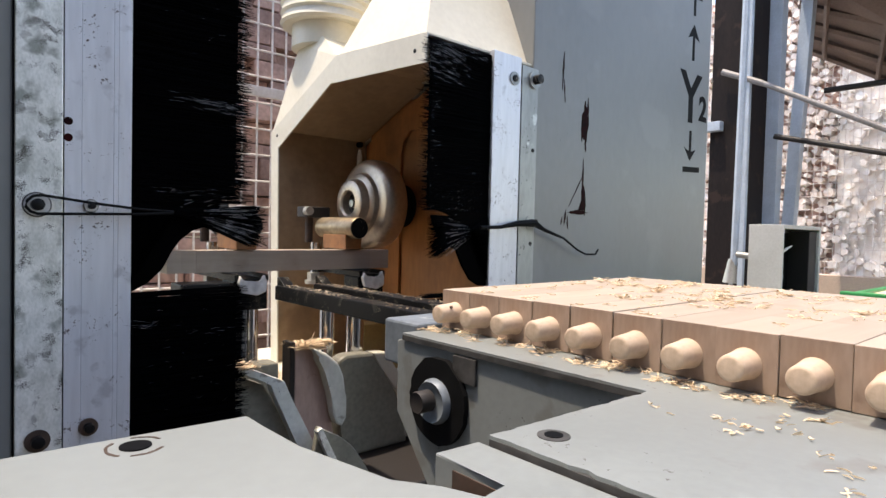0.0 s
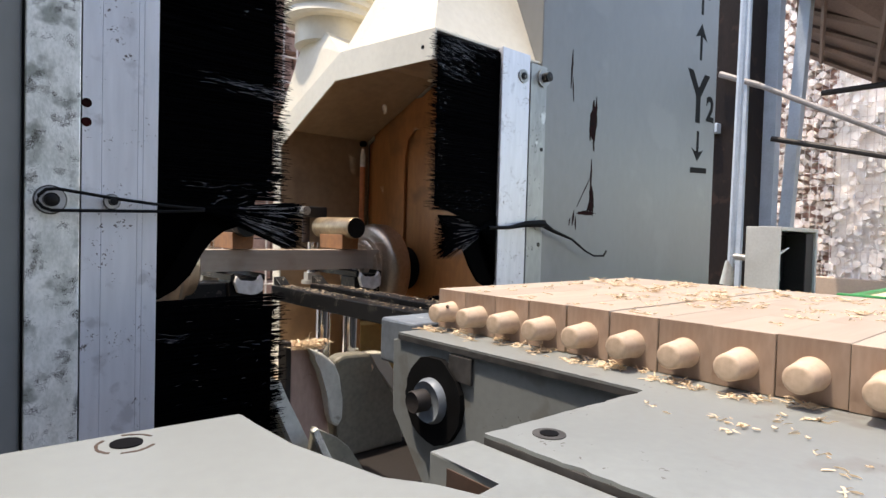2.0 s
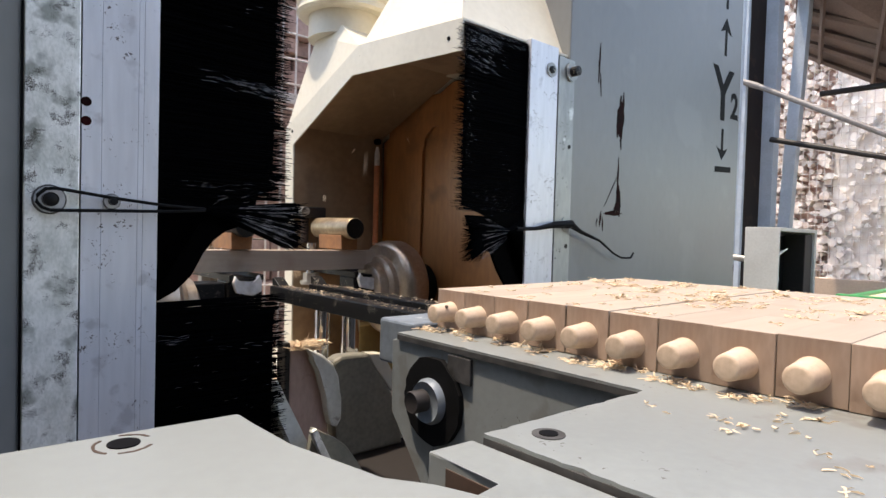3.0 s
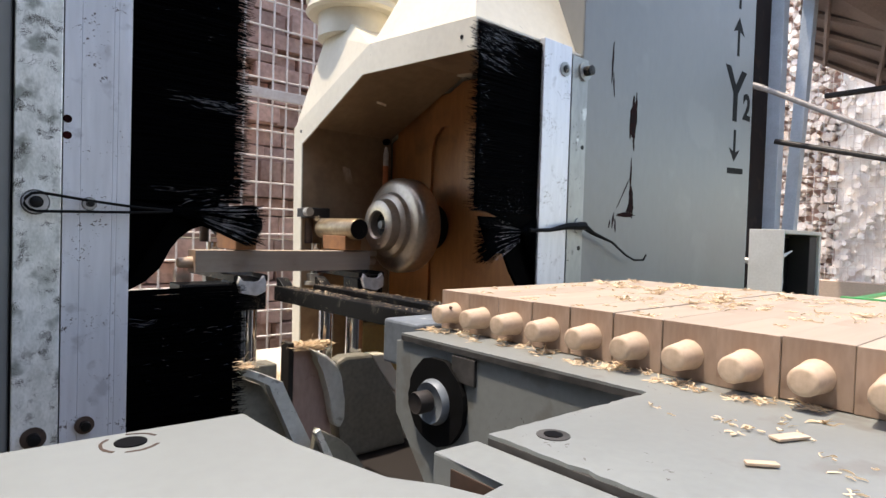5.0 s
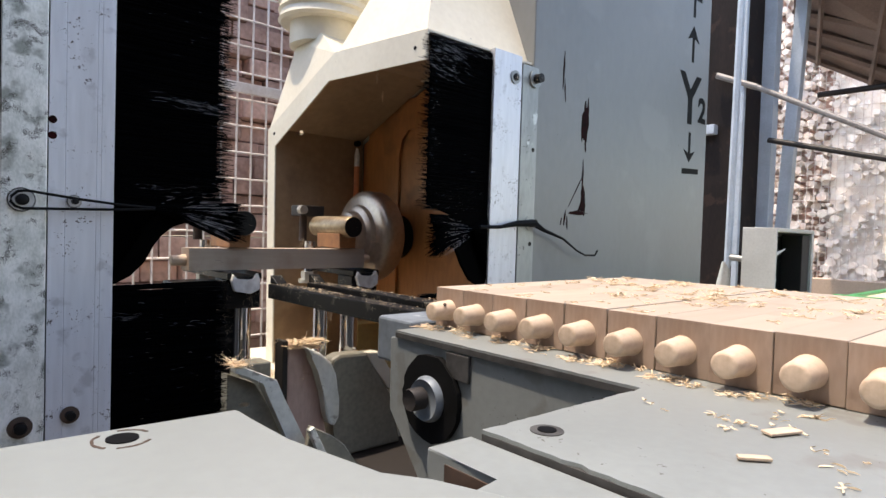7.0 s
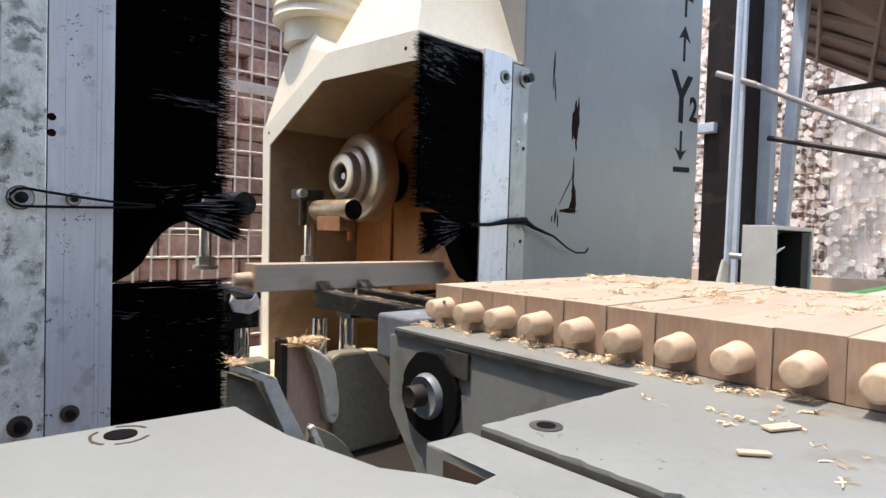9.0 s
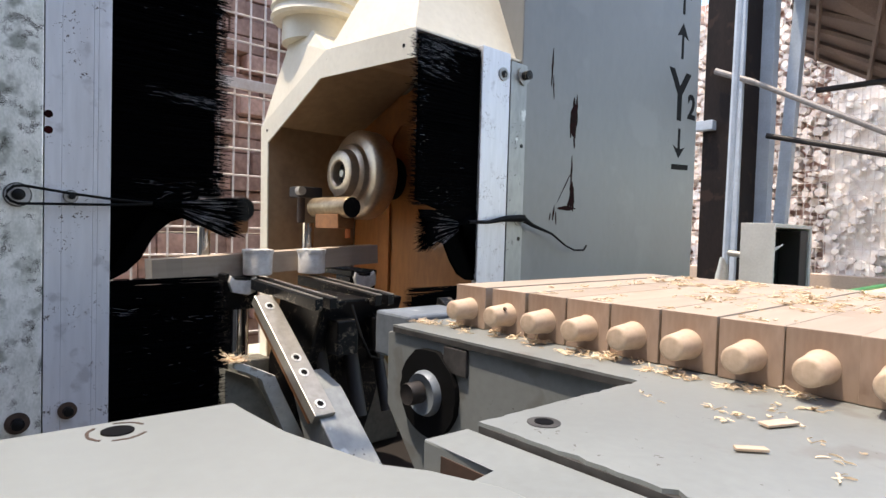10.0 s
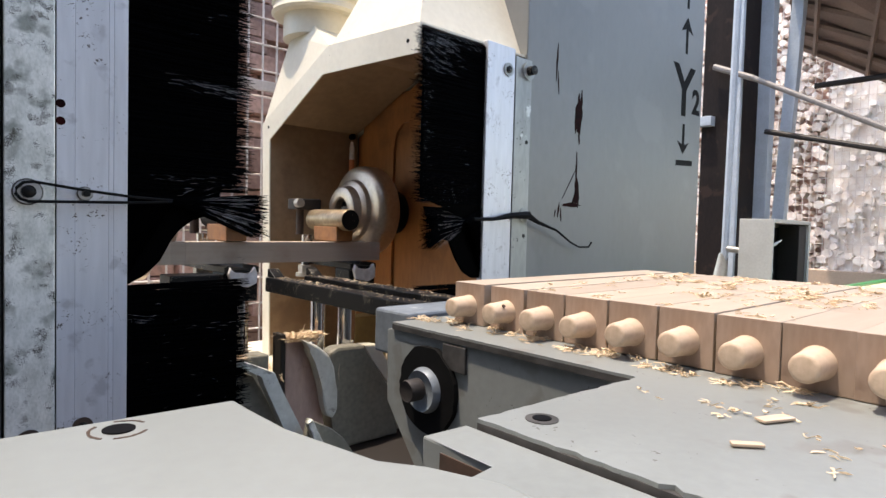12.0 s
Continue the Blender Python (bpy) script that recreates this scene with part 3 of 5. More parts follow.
# ---- brush curtains ----
def bristles(bm, rng, x_root, x_tip, y, z0, z1, step, gather=None, depth=4):
    """Thin bristles from the strip towards x_tip; those with roots in the gather range are drawn through a tie point and fan out."""
    n = int((z1 - z0) / step)
    for k in range(n):
        z = z0 + k * step
        for d in range(depth):
            yy = y + (d - 1) * 0.003 + rng.uniform(-0.002, 0.002)
            ln = rng.uniform(0.90, 1.0) if rng.random() < 0.8 else rng.uniform(0.98, 1.05)
            clump = noise.noise((z * 60, x_root * 10, 0.0)) * 0.005 + noise.noise((z * 240, x_root * 10, 3.0)) * 0.003
            tip = Vector((x_root + (x_tip - x_root) * (ln + noise.noise((z * 90, 7.0, x_root)) * 0.02), yy + rng.uniform(-0.006, 0.006), z + clump + rng.gauss(0, 0.002)))
            pts = [Vector((x_root, yy, z)), tip]
            if gather and gather[0] < z < gather[1]:
                tx, tz, fx, fz, spread = gather[2:]
                tie = Vector((tx, y - 0.012 + rng.uniform(-0.004, 0.004), tz + rng.uniform(-0.004, 0.004)))
                a = rng.uniform(-1, 1)
                tip = Vector((fx + rng.uniform(-0.015, 0.012), y - 0.012 + rng.uniform(-0.02, 0.015), fz + a * spread))
                pts = [Vector((x_root, yy, z)), tie, tip]
            for p, q in zip(pts, pts[1:]):
                w = 0.0005
                vs = [bm.verts.new(p + Vector(o)) for o in ((0, 0, w), (0, w, -w), (0, -w, -w))]
                ve = [bm.verts.new(q + Vector(o) * 0.6) for o in ((0, 0, w), (0, w, -w), (0, -w, -w))]
                for i in range(3):
                    bm.faces.new((vs[i], vs[(i + 1) % 3], ve[(i + 1) % 3], ve[i]))
    return bm


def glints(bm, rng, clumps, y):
    """Highlights painted in as thin pale strands: clumps of (count, x, z, spread in x and z, length, slope)."""
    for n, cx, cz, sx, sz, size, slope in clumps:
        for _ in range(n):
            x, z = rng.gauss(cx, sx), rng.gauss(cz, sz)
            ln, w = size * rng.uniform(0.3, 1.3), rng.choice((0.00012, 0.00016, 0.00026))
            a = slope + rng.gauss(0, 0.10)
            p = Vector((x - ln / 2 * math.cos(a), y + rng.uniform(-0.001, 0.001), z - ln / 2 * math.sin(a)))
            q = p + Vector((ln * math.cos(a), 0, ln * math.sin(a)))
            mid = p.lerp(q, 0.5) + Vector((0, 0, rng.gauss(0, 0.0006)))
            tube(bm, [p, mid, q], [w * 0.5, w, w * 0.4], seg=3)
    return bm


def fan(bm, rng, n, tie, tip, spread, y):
    """Pale strands, painted highlights, that fan out from the tie."""
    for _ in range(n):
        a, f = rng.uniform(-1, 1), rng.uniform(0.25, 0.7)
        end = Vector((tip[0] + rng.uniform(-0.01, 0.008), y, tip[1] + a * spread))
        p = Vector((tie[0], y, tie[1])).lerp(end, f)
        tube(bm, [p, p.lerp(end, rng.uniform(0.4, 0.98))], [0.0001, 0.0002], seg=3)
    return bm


def head_left():
    u = thing("tenoning_head", (-0.5, 0.4, 0), "grey tenoning head with aluminium column and black brush curtain", "machine head", "tenoning heads")
    y = 0.36
    bm = B()
    box(bm, (-1.2, y + 0.004, 0.05), (-0.4225, y + 0.6, 2.1), 0.003)
    part("cabinet", bm, "grey_paint", u)
    bm = B()
    box(bm, (-0.4205, y - 0.004, 0.3), (-0.368, y + 0.03, 1.9), 0.0012)
    part("zinc_plate", bm, "zinc", u, "mottled galvanised steel plate")
    bm = B()
    prof = [(-0.3662, y + 0.012), (-0.3662, y - 0.003)]
    for x in (-0.347, -0.308, -0.302):
        prof += [(x, y - 0.003), (x + 0.0003, y - 0.0022), (x + 0.001, y - 0.0022), (x + 0.0013, y - 0.003)]
    prism(bm, prof + [(-0.284, y - 0.003), (-0.284, y + 0.012)], "z", 0.3, 1.9)
    part("aluminium_strip", bm, "aluminium", u, "brushed aluminium strip")
    for x in (-0.4224, -0.3679):
        bm = B()
        box(bm, (x, y + 0.001, 0.3), (x + 0.0016, y + 0.010, 1.9))
        part("joint", bm, "black_rubber", u, "dark grimy joint")
    rng = random.Random(11)
    bm = B()
    bristles(bm, rng, -0.290, -0.108, y + 0.006, 0.45, 1.75, 0.0010, (0.925, 1.06, -0.225, 1.045, -0.098, 1.026, 0.034))
    part("upper_brush", bm, "bristle", u, "black nylon brush curtain")
    bm = B()
    prism(bm, [(-0.29, 1.05), (-0.24, 1.05), (-0.13, 1.075), (-0.125, 1.75), (-0.29, 1.75)], "y", y + 0.004, y + 0.012)
    prism(bm, [(-0.29, 0.45), (-0.125, 0.45), (-0.125, 0.905), (-0.29, 0.922)], "y", y + 0.004, y + 0.012)
    prism(bm, [(-0.29, 1.06), (-0.29, 0.926), (-0.279, 0.928), (-0.259, 0.939), (-0.240, 0.958), (-0.233, 0.971), (-0.225, 0.987), (-0.213, 1.003), (-0.196, 1.017), (-0.16, 1.03), (-0.15, 1.07)], "y", y + 0.004, y + 0.012)
    part("brush_core", bm, "bristle", u)
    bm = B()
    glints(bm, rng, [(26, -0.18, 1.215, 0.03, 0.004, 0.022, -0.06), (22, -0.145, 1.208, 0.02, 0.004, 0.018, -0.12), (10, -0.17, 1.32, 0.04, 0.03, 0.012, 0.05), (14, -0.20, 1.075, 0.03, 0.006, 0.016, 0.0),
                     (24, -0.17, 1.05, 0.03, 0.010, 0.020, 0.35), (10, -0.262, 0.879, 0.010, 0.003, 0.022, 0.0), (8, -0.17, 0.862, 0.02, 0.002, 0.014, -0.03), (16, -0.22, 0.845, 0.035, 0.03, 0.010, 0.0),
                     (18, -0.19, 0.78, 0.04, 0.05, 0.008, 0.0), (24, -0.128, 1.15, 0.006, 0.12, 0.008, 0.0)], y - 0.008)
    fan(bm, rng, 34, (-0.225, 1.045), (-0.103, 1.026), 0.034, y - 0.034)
    tagged(part("pale_bristle", bm, "pale_bristle", u, "pale strands painted in as glints on the bristles"), kind="stuff")
    for x, z, r in ((-0.397, 1.048, 0.0085), (-0.335, 1.049, 0.0048), (-0.396, 0.735, 0.0085), (-0.337, 0.742, 0.007)):
        bolt(u, (x, y - 0.004, z), r, mat="steel" if z > 1 else "rust")
    for z in (1.162, 1.14):
        bm = B()
        rod(bm, (-0.362, y - 0.0034, z), (-0.362, y - 0.003, z), 0.0055, seg=12)
        part("rust_hole", bm, "red_paint", u)
    # cord round the bolt that ties the bristles up
    bm = B()
    loop = [(-0.228, y - 0.012, 1.045), (-0.275, y - 0.011, 1.047), (-0.335, y - 0.012, 1.053), (-0.392, y - 0.013, 1.0605), (-0.402, y - 0.013, 1.059), (-0.409, y - 0.013, 1.052),
            (-0.410, y - 0.013, 1.045), (-0.405, y - 0.013, 1.039), (-0.397, y - 0.013, 1.036), (-0.335, y - 0.012, 1.038), (-0.275, y - 0.011, 1.040), (-0.229, y - 0.013, 1.043)]
    tube(bm, loop, [0.0019] * len(loop))
    part("cord", bm, "black_rubber", u, smooth=True)
    c = Vector((-0.068, 0.862, 1.098))
    bm = B()
    revolve(bm, [(-0.03, 0.033), (0.0, 0.033), (0.0, 0.056), (-0.006, 0.066), (-0.026, 0.070), (-0.032, 0.085), (-0.046, 0.090), (-0.05, 0.110), (-0.062, 0.127), (-0.105, 0.128), (-0.12, 0.12), (-0.125, 0.05)], c, seg=64)
    cutter = part("cutter_head", bm, "cutter_steel", u, "polished steel tenon cutter", smooth=True)
    bm = B()
    rod(bm, c + Vector((-0.126, 0, 0)), c + Vector((-0.40, 0, 0)), 0.045)
    part("motor_shaft", bm, "black_steel", cutter, smooth=True)
    return u, cutter


def text_mesh(body, size, at):
    c = bpy.data.curves.new("text", "FONT")
    c.body, c.size, c.extrude, c.offset = body, size, 0.0006, 0.0035
    ob = new("text", c)
    me = bpy.data.meshes.new_from_object(ob.evaluated_get(bpy.context.evaluated_depsgraph_get()))
    bpy.data.objects.remove(ob)
    bm = B()
    bm.from_mesh(me)
    bpy.data.meshes.remove(me)
    bm.transform(Matrix.Translation(at) @ pose(0, 0, 0, 90, 0, 0))
    return bm


def head_right():
    u = thing("tenoning_head", (1.0, 0.7, 0), "grey tenoning head with cream dust hood, brush curtain and spindle", "machine head", "tenoning heads")
    y = 0.385
    bm = B()
    box(bm, (0.628, y + 0.004, 0.05), (1.575, y + 0.8, 2.3), 0.003)
    part("cabinet", bm, "grey_paint", u)
    bm = B()
    box(bm, (0.480, y - 0.004, 0.3), (0.575, y + 0.012, 1.446), 0.001)
    part("aluminium_strip", bm, "aluminium", u, "brushed aluminium strip")
    bm = B()
    prism(bm, [(0.577, y + 0.014), (0.577, y - 0.006), (0.64, y - 0.002), (0.64, y + 0.003), (0.582, y + 0.001), (0.582, y + 0.014)], "z", 0.3, 1.43)
    part("angle_iron", bm, "dull_zinc", u, "galvanised angle iron")
    rng = random.Random(12)
    bm = B()
    bristles(bm, rng, 0.492, 0.284, y + 0.006, 0.80, 1.435, 0.0011, (0.89, 1.07, 0.42, 1.032, 0.31, 1.012, 0.045))
    part("brush", bm, "bristle", u, "black nylon brush curtain")
    bm = B()
    prism(bm, [(0.492, 1.05), (0.40, 1.05), (0.30, 1.08), (0.30, 1.43), (0.492, 1.43)], "y", y + 0.004, y + 0.012)
    prism(bm, [(0.492, 0.80), (0.30, 0.80), (0.30, 0.87), (0.492, 0.89)], "y", y + 0.004, y + 0.012)
    prism(bm, [(0.492, 1.06), (0.492, 0.90), (0.458, 0.902), (0.43, 0.916), (0.404, 0.95), (0.385, 0.985), (0.34, 1.0), (0.31, 1.06)], "y", y + 0.004, y + 0.012)
    part("brush_core", bm, "bristle", u)
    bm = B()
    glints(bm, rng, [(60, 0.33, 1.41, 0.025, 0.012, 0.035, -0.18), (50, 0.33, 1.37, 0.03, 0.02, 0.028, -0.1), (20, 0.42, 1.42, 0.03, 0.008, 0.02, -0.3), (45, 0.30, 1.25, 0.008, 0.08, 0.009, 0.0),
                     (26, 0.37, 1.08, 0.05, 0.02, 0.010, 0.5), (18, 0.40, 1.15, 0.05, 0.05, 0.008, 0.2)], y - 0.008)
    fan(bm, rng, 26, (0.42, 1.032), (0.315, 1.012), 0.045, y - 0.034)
    tagged(part("pale_bristle", bm, "pale_bristle", u, "pale strands painted in as glints on the bristles"), kind="stuff")
    bolt(u, (0.622, y - 0.006, 1.401), 0.012, length=0.02, mat="dull_zinc")
    bolt(u, (0.55, y - 0.004, 1.392), 0.009, length=0.006, mat="dull_zinc")
    bolt(u, (0.62, y - 0.004, 1.051), 0.010, length=0.02, mat="dull_zinc")
    for z in (1.23, 1.0, 1.05):
        bm = B()
        rod(bm, (0.625, y - 0.0045, z), (0.625, y - 0.002, z), 0.005, seg=12)
        part("screw_hole", bm, "black_steel", u)
    # loose cord end
    bm = B()
    pts = [(0.435, 1.036), (0.50, 1.038), (0.56, 1.048), (0.62, 1.051), (0.66, 1.035), (0.74, 1.015), (0.80, 0.985), (0.84, 0.972), (0.885, 0.972), (0.897, 0.985)]
    rad = [0.004, 0.004, 0.007, 0.009, 0.005, 0.003, 0.0025, 0.0025, 0.0025, 0.0022]
    tube(bm, [(a, y - 0.018, b) for a, b in pts], rad)
    part("cord", bm, "black_rubber", u, smooth=True)
    # marks on the cabinet
    ym = y + 0.0035
    part("letter_y", text_mesh("Y", 0.235, (1.372, ym, 1.415)), "ink", u, "black painted letter Y")
    part("figure_two", text_mesh("2", 0.115, (1.503, ym, 1.43)), "ink", u, "black painted figure 2")
    def bar(name, pts):
        bm = B()
        prism(bm, pts, "y", ym - 0.0006, ym + 0.0006)
        part(name, bm, "ink", u)
    bar("minus_mark", [(1.404, 1.243), (1.52, 1.249), (1.52, 1.267), (1.404, 1.261)])
    bar("arrow_down", [(1.443, 1.385), (1.457, 1.385), (1.457, 1.315), (1.49, 1.325), (1.45, 1.285), (1.41, 1.325), (1.443, 1.315)])
    bar("arrow_up", [(1.443, 1.62), (1.457, 1.62), (1.457, 1.70), (1.49, 1.69), (1.45, 1.74), (1.41, 1.69), (1.443, 1.70)])
    bar("plus_mark", [(1.443, 1.77), (1.457, 1.77), (1.457, 1.83), (1.50, 1.83), (1.50, 1.85), (1.41, 1.85), (1.41, 1.83), (1.443, 1.83)])
    rng = random.Random(5)
    def smear(x, z, w, h, lean=0.0):
        """One ragged streak of dried paint."""
        n = 9
        side = []
        for sg in (-1, 1):
            run = []
            for i in range(n):
                f = i / (n - 1)
                half = w * 1.15 * math.sin(math.pi * (0.06 + 0.9 * f)) * rng.uniform(0.45, 1.2)
                run.append((x + lean * (f - 0.5) * h + sg * half, z + (f - 0.5) * h))
            side.append(run)
        bm = B()
        prism(bm, side[0] + side[1][::-1], "y", ym - 0.0004, ym + 0.0006)
        part("paint_smear", bm, "red_paint", u, "dark red paint smear")
    for x, z, w, h, lean in ((0.847, 1.335, 0.012, 0.105, 0.02), (0.858, 1.338, 0.006, 0.12, 0.03), (0.838, 1.315, 0.005, 0.075, 0.05), (0.853, 1.273, 0.004, 0.045, -0.1), (0.846, 1.175, 0.0035, 0.11, 0.0),
                             (0.848, 1.122, 0.011, 0.075, 0.05), (0.857, 1.105, 0.006, 0.055, 0.0), (0.838, 1.100, 0.005, 0.04, 0.3), (0.830, 1.0855, 0.034, 0.013, 0.0), (0.80, 1.083, 0.012, 0.006, 0.0),
                             (0.772, 1.070, 0.003, 0.04, 0.15), (0.783, 1.057, 0.003, 0.035, -0.1), (0.757, 1.06, 0.002, 0.02, 0.2), (0.818, 1.145, 0.0018, 0.09, 0.7), (0.747, 1.45, 0.003, 0.10, 0.05), (0.755, 1.40, 0.002, 0.06, -0.1)):
        smear(x, z, w, h, lean)

    # dust hood: an open-sided box with a flat lip
    xo = 0.29
    outer = [(0.395, 1.444), (0.759, 1.469), (1.126, 1.311), (1.104, 0.55)]
    inner = [(0.395, 1.381), (0.784, 1.401), (1.079, 1.261), (1.062, 0.55)]
    bm = B()
    prism(bm, outer + inner[::-1], "x", xo, xo + 0.004)
    part("hood_lip", bm, "cream_paint", u, "cream painted sheet metal lip")
    bm = B()
    prism(bm, outer + [(1.098, 0.55), (1.120, 1.307), (0.757, 1.464), (0.395, 1.439)], "x", xo + 0.004, 0.66)
    part("hood_shell", bm, "cream_paint", u)
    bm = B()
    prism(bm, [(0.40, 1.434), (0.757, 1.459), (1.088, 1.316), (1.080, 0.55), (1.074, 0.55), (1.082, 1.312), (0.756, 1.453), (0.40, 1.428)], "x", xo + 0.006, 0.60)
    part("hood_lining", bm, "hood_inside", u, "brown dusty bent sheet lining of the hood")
    bm = B()
    prism(bm, [(0.40, 0.55), (0.40, 1.43), (0.76, 1.44), (1.072, 1.30), (1.072, 0.55), (0.885, 0.55), (0.885, 1.25), (0.872, 1.30), (0.84, 1.325), (0.815, 1.325), (0.783, 1.30), (0.77, 1.25), (0.77, 0.55)], "x", 0.60, 0.606)
    part("back_board", bm, "board", u, "orange-brown board with a rounded upright slot")
    bm = B()
    box(bm, (0.61, 0.60, 0.55), (0.62, 1.06, 1.42))
    part("slot_cover", bm, "board", u)
    for yy, zz in ((0.435, 1.412), (1.085, 1.297)):
        bm = B()
        rod(bm, (xo - 0.001, yy, zz), (xo + 0.001, yy, zz), 0.0045, seg=12)
        part("rivet_hole", bm, "ink", u)
    # tapered duct and hose on top
    bm = B()
    base = [(0.30, 0.41, 1.447), (0.74, 0.41, 1.447), (0.74, 0.92, 1.44), (0.30, 0.76, 1.47)]
    top = [(0.42, 0.52, 1.72), (0.56, 0.52, 1.72), (0.56, 0.70, 1.72), (0.42, 0.70, 1.72)]
    lo, hi = [bm.verts.new(p) for p in base], [bm.verts.new(p) for p in top]
    for i in range(4):
        bm.faces.new((lo[i], lo[(i + 1) % 4], hi[(i + 1) % 4], hi[i]))
    bm.faces.new(hi)
    part("tapered_duct", bm, "cream_paint", u)
    bm = B()
    lo = [bm.verts.new(p) for p in ((0.292, 0.76, 1.468), (0.292, 1.12, 1.313), (0.60, 1.12, 1.313), (0.60, 0.76, 1.468))]
    hi = [bm.verts.new(p) for p in ((0.33, 0.90, 1.56), (0.33, 1.03, 1.56), (0.48, 1.03, 1.56), (0.48, 0.90, 1.56))]
    for i in range(4):
        bm.faces.new((lo[i], lo[(i + 1) % 4], hi[(i + 1) % 4], hi[i]))
    part("hose_socket", bm, "cream_paint", u)
    bm = B()
    revolve(bm, [(1.545, 0.100), (1.70, 0.098)], (0.392, 0.985, 0), axis="z")
    duct = part("hose_pipe", bm, "cream_paint", u, smooth=True)
    bm = B()
    prof = [(1.608, 0.103)]
    for i in range(9):
        prof += [(1.608 + i * 0.028, 0.126), (1.615 + i * 0.028, 0.133), (1.628 + i * 0.028, 0.128)]
    revolve(bm, prof, (0.392, 0.985, 0), axis="z")
    part("hose", bm, "cream_paint", duct, "ribbed cream hose", smooth=True)
    bm = B()
    rod(bm, (0.565, 1.06, 0.98), (0.565, 1.06, 1.225), 0.009, seg=10)
    rod_part = part("guide_rod", bm, "orange_rod", u, "thin orange rod in the hood's corner", smooth=True)
    bm = B()
    rod(bm, (0.565, 1.06, 1.225), (0.565, 1.06, 1.262), 0.0085, seg=10)
    rod(bm, (0.565, 1.06, 1.262), (0.565, 1.06, 1.283), 0.0085, 0.004, seg=10)
    part("rod_tip", bm, "pad_white", rod_part, smooth=True)
    bm = B()
    rod(bm, (0.57, 1.060, 1.300), (0.57, 1.074, 1.300), 0.0095, seg=16)
    part("cable_hole", bm, "ink", u)

    bm = B()
    box(bm, (0.575, 0.60, 1.45), (0.627, 1.0, 2.25), 0.003)
    part("side_cover", bm, "cream_paint", u, "cream painted side cover")

    # spindle
    c = Vector((0.0, 0.862, 1.098))
    bm = B()
    revolve(bm, [(0.432, 0.032), (0.402, 0.033), (0.398, 0.038), (0.398, 0.056), (0.402, 0.064), (0.412, 0.068), (0.424, 0.070), (0.427, 0.080), (0.431, 0.085),
                 (0.444, 0.088), (0.447, 0.094), (0.448, 0.110), (0.452, 0.120), (0.460, 0.127), (0.470, 0.129), (0.505, 0.128), (0.518, 0.121), (0.524, 0.108), (0.524, 0.05)], c, seg=72)
    cutter = part("cutter_head", bm, "cutter_steel", u, "polished steel tenon cutter", smooth=True)
    bm = B()
    rod(bm, c + Vector((0.422, 0, 0)), c + Vector((0.430, 0, 0)), 0.0325, seg=32)
    part("bore", bm, "black_steel", cutter, smooth=True)
    bm = B()
    rod(bm, c + Vector((0.410, 0, 0)), c + Vector((0.423, 0, 0)), 0.011, seg=6)
    part("centre_bolt", bm, "steel", cutter, smooth=True)
    bm = B()
    revolve(bm, [(0.525, 0.05), (0.54, 0.038), (0.568, 0.038), (0.57, 0.05)], c)
    part("motor_shaft", bm, "black_steel", cutter, smooth=True)
    bm = B()
    revolve(bm, [(0.570, 0.05), (0.572, 0.060), (0.577, 0.064), (0.596, 0.064), (0.598, 0.06)], c)
    flange = part("bearing_flange", bm, "black_rubber", cutter, "greasy black bearing flange", smooth=True)
    for k in range(4):
        a = 0.6 + k * math.pi / 2
        q = c + Vector((0.571, 0.048 * math.cos(a), 0.048 * math.sin(a)))
        bm = B()
        rod(bm, q, q - Vector((0.006, 0, 0)), 0.006, seg=12)
        part("cap_screw", bm, "steel", flange, smooth=True)
    return u, cutter


# ---- clamps, supports, forks, feeder arm ----
def clamps():
    out = []
    for x, lab in ((0.345, "dull brass clamp bar with an orange pad over the work"), (0.055, "dark clamp bar with an orange pad over the work")):
        t = thing("clamp", (x, 0.80, 1.03), lab, "clamp", "upper clamps")
        bm = B()
        revolve(bm, [(0.72, 0.0265), (0.7195, 0.0265), (0.722, 0.028), (0.90, 0.028), (0.905, 0.022)], (x, 0, 1.028), axis="y", seg=32)
        part("bar", bm, "brass" if x > 0.2 else "black_steel", t, smooth=True)
        bm = B()
        rod(bm, (x, 0.719, 1.028), (x, 0.7205, 1.028), 0.0265, seg=32)
        part("end_face", bm, "black_steel", t)
        bm = B()
        prism(bm, [(x - 0.026, 1.010), (x + 0.026, 1.010), (x + 0.024, 0.972), (x - 0.024, 0.972)], "y", 0.745, 0.86, 0.002)
        part("pad", bm, "orange_pad", t, "worn orange rubber pad")
        bm = B()
        rod(bm, (x - 0.03, 0.93, 0.985), (x - 0.03, 0.93, 1.075), 0.011, seg=20)
        piston = part("piston_rod", bm, "rust", t, "dull brown rod", smooth=True)
        bm = B()
        rod(bm, (x - 0.012, 0.92, 0.90), (x - 0.012, 0.92, 0.985), 0.016, seg=20)
        part("sleeve", bm, "chrome", piston, "bright steel sleeve", smooth=True)
        bm = B()
        rod(bm, (x - 0.012, 0.92, 0.878), (x - 0.012, 0.92, 0.90), 0.023, seg=6)
        rod(bm, (x - 0.012, 0.92, 0.868), (x - 0.012, 0.92, 0.878), 0.03, seg=20)
        part("nut", bm, "steel", piston, "worn steel nut", smooth=True)
        bm = B()
        box(bm, (x - 0.055, 0.90, 1.055), (x + 0.02, 0.955, 1.085), 0.003)
        yoke = part("yoke", bm, "dark_column", t, "dark oily steel yoke")
        bm = B()
        rod(bm, (x - 0.052, 0.885, 1.072), (x - 0.052, 0.905, 1.072), 0.012, seg=16)
        part("screw", bm, "steel", yoke, smooth=True)
        out.append(t)
    return out


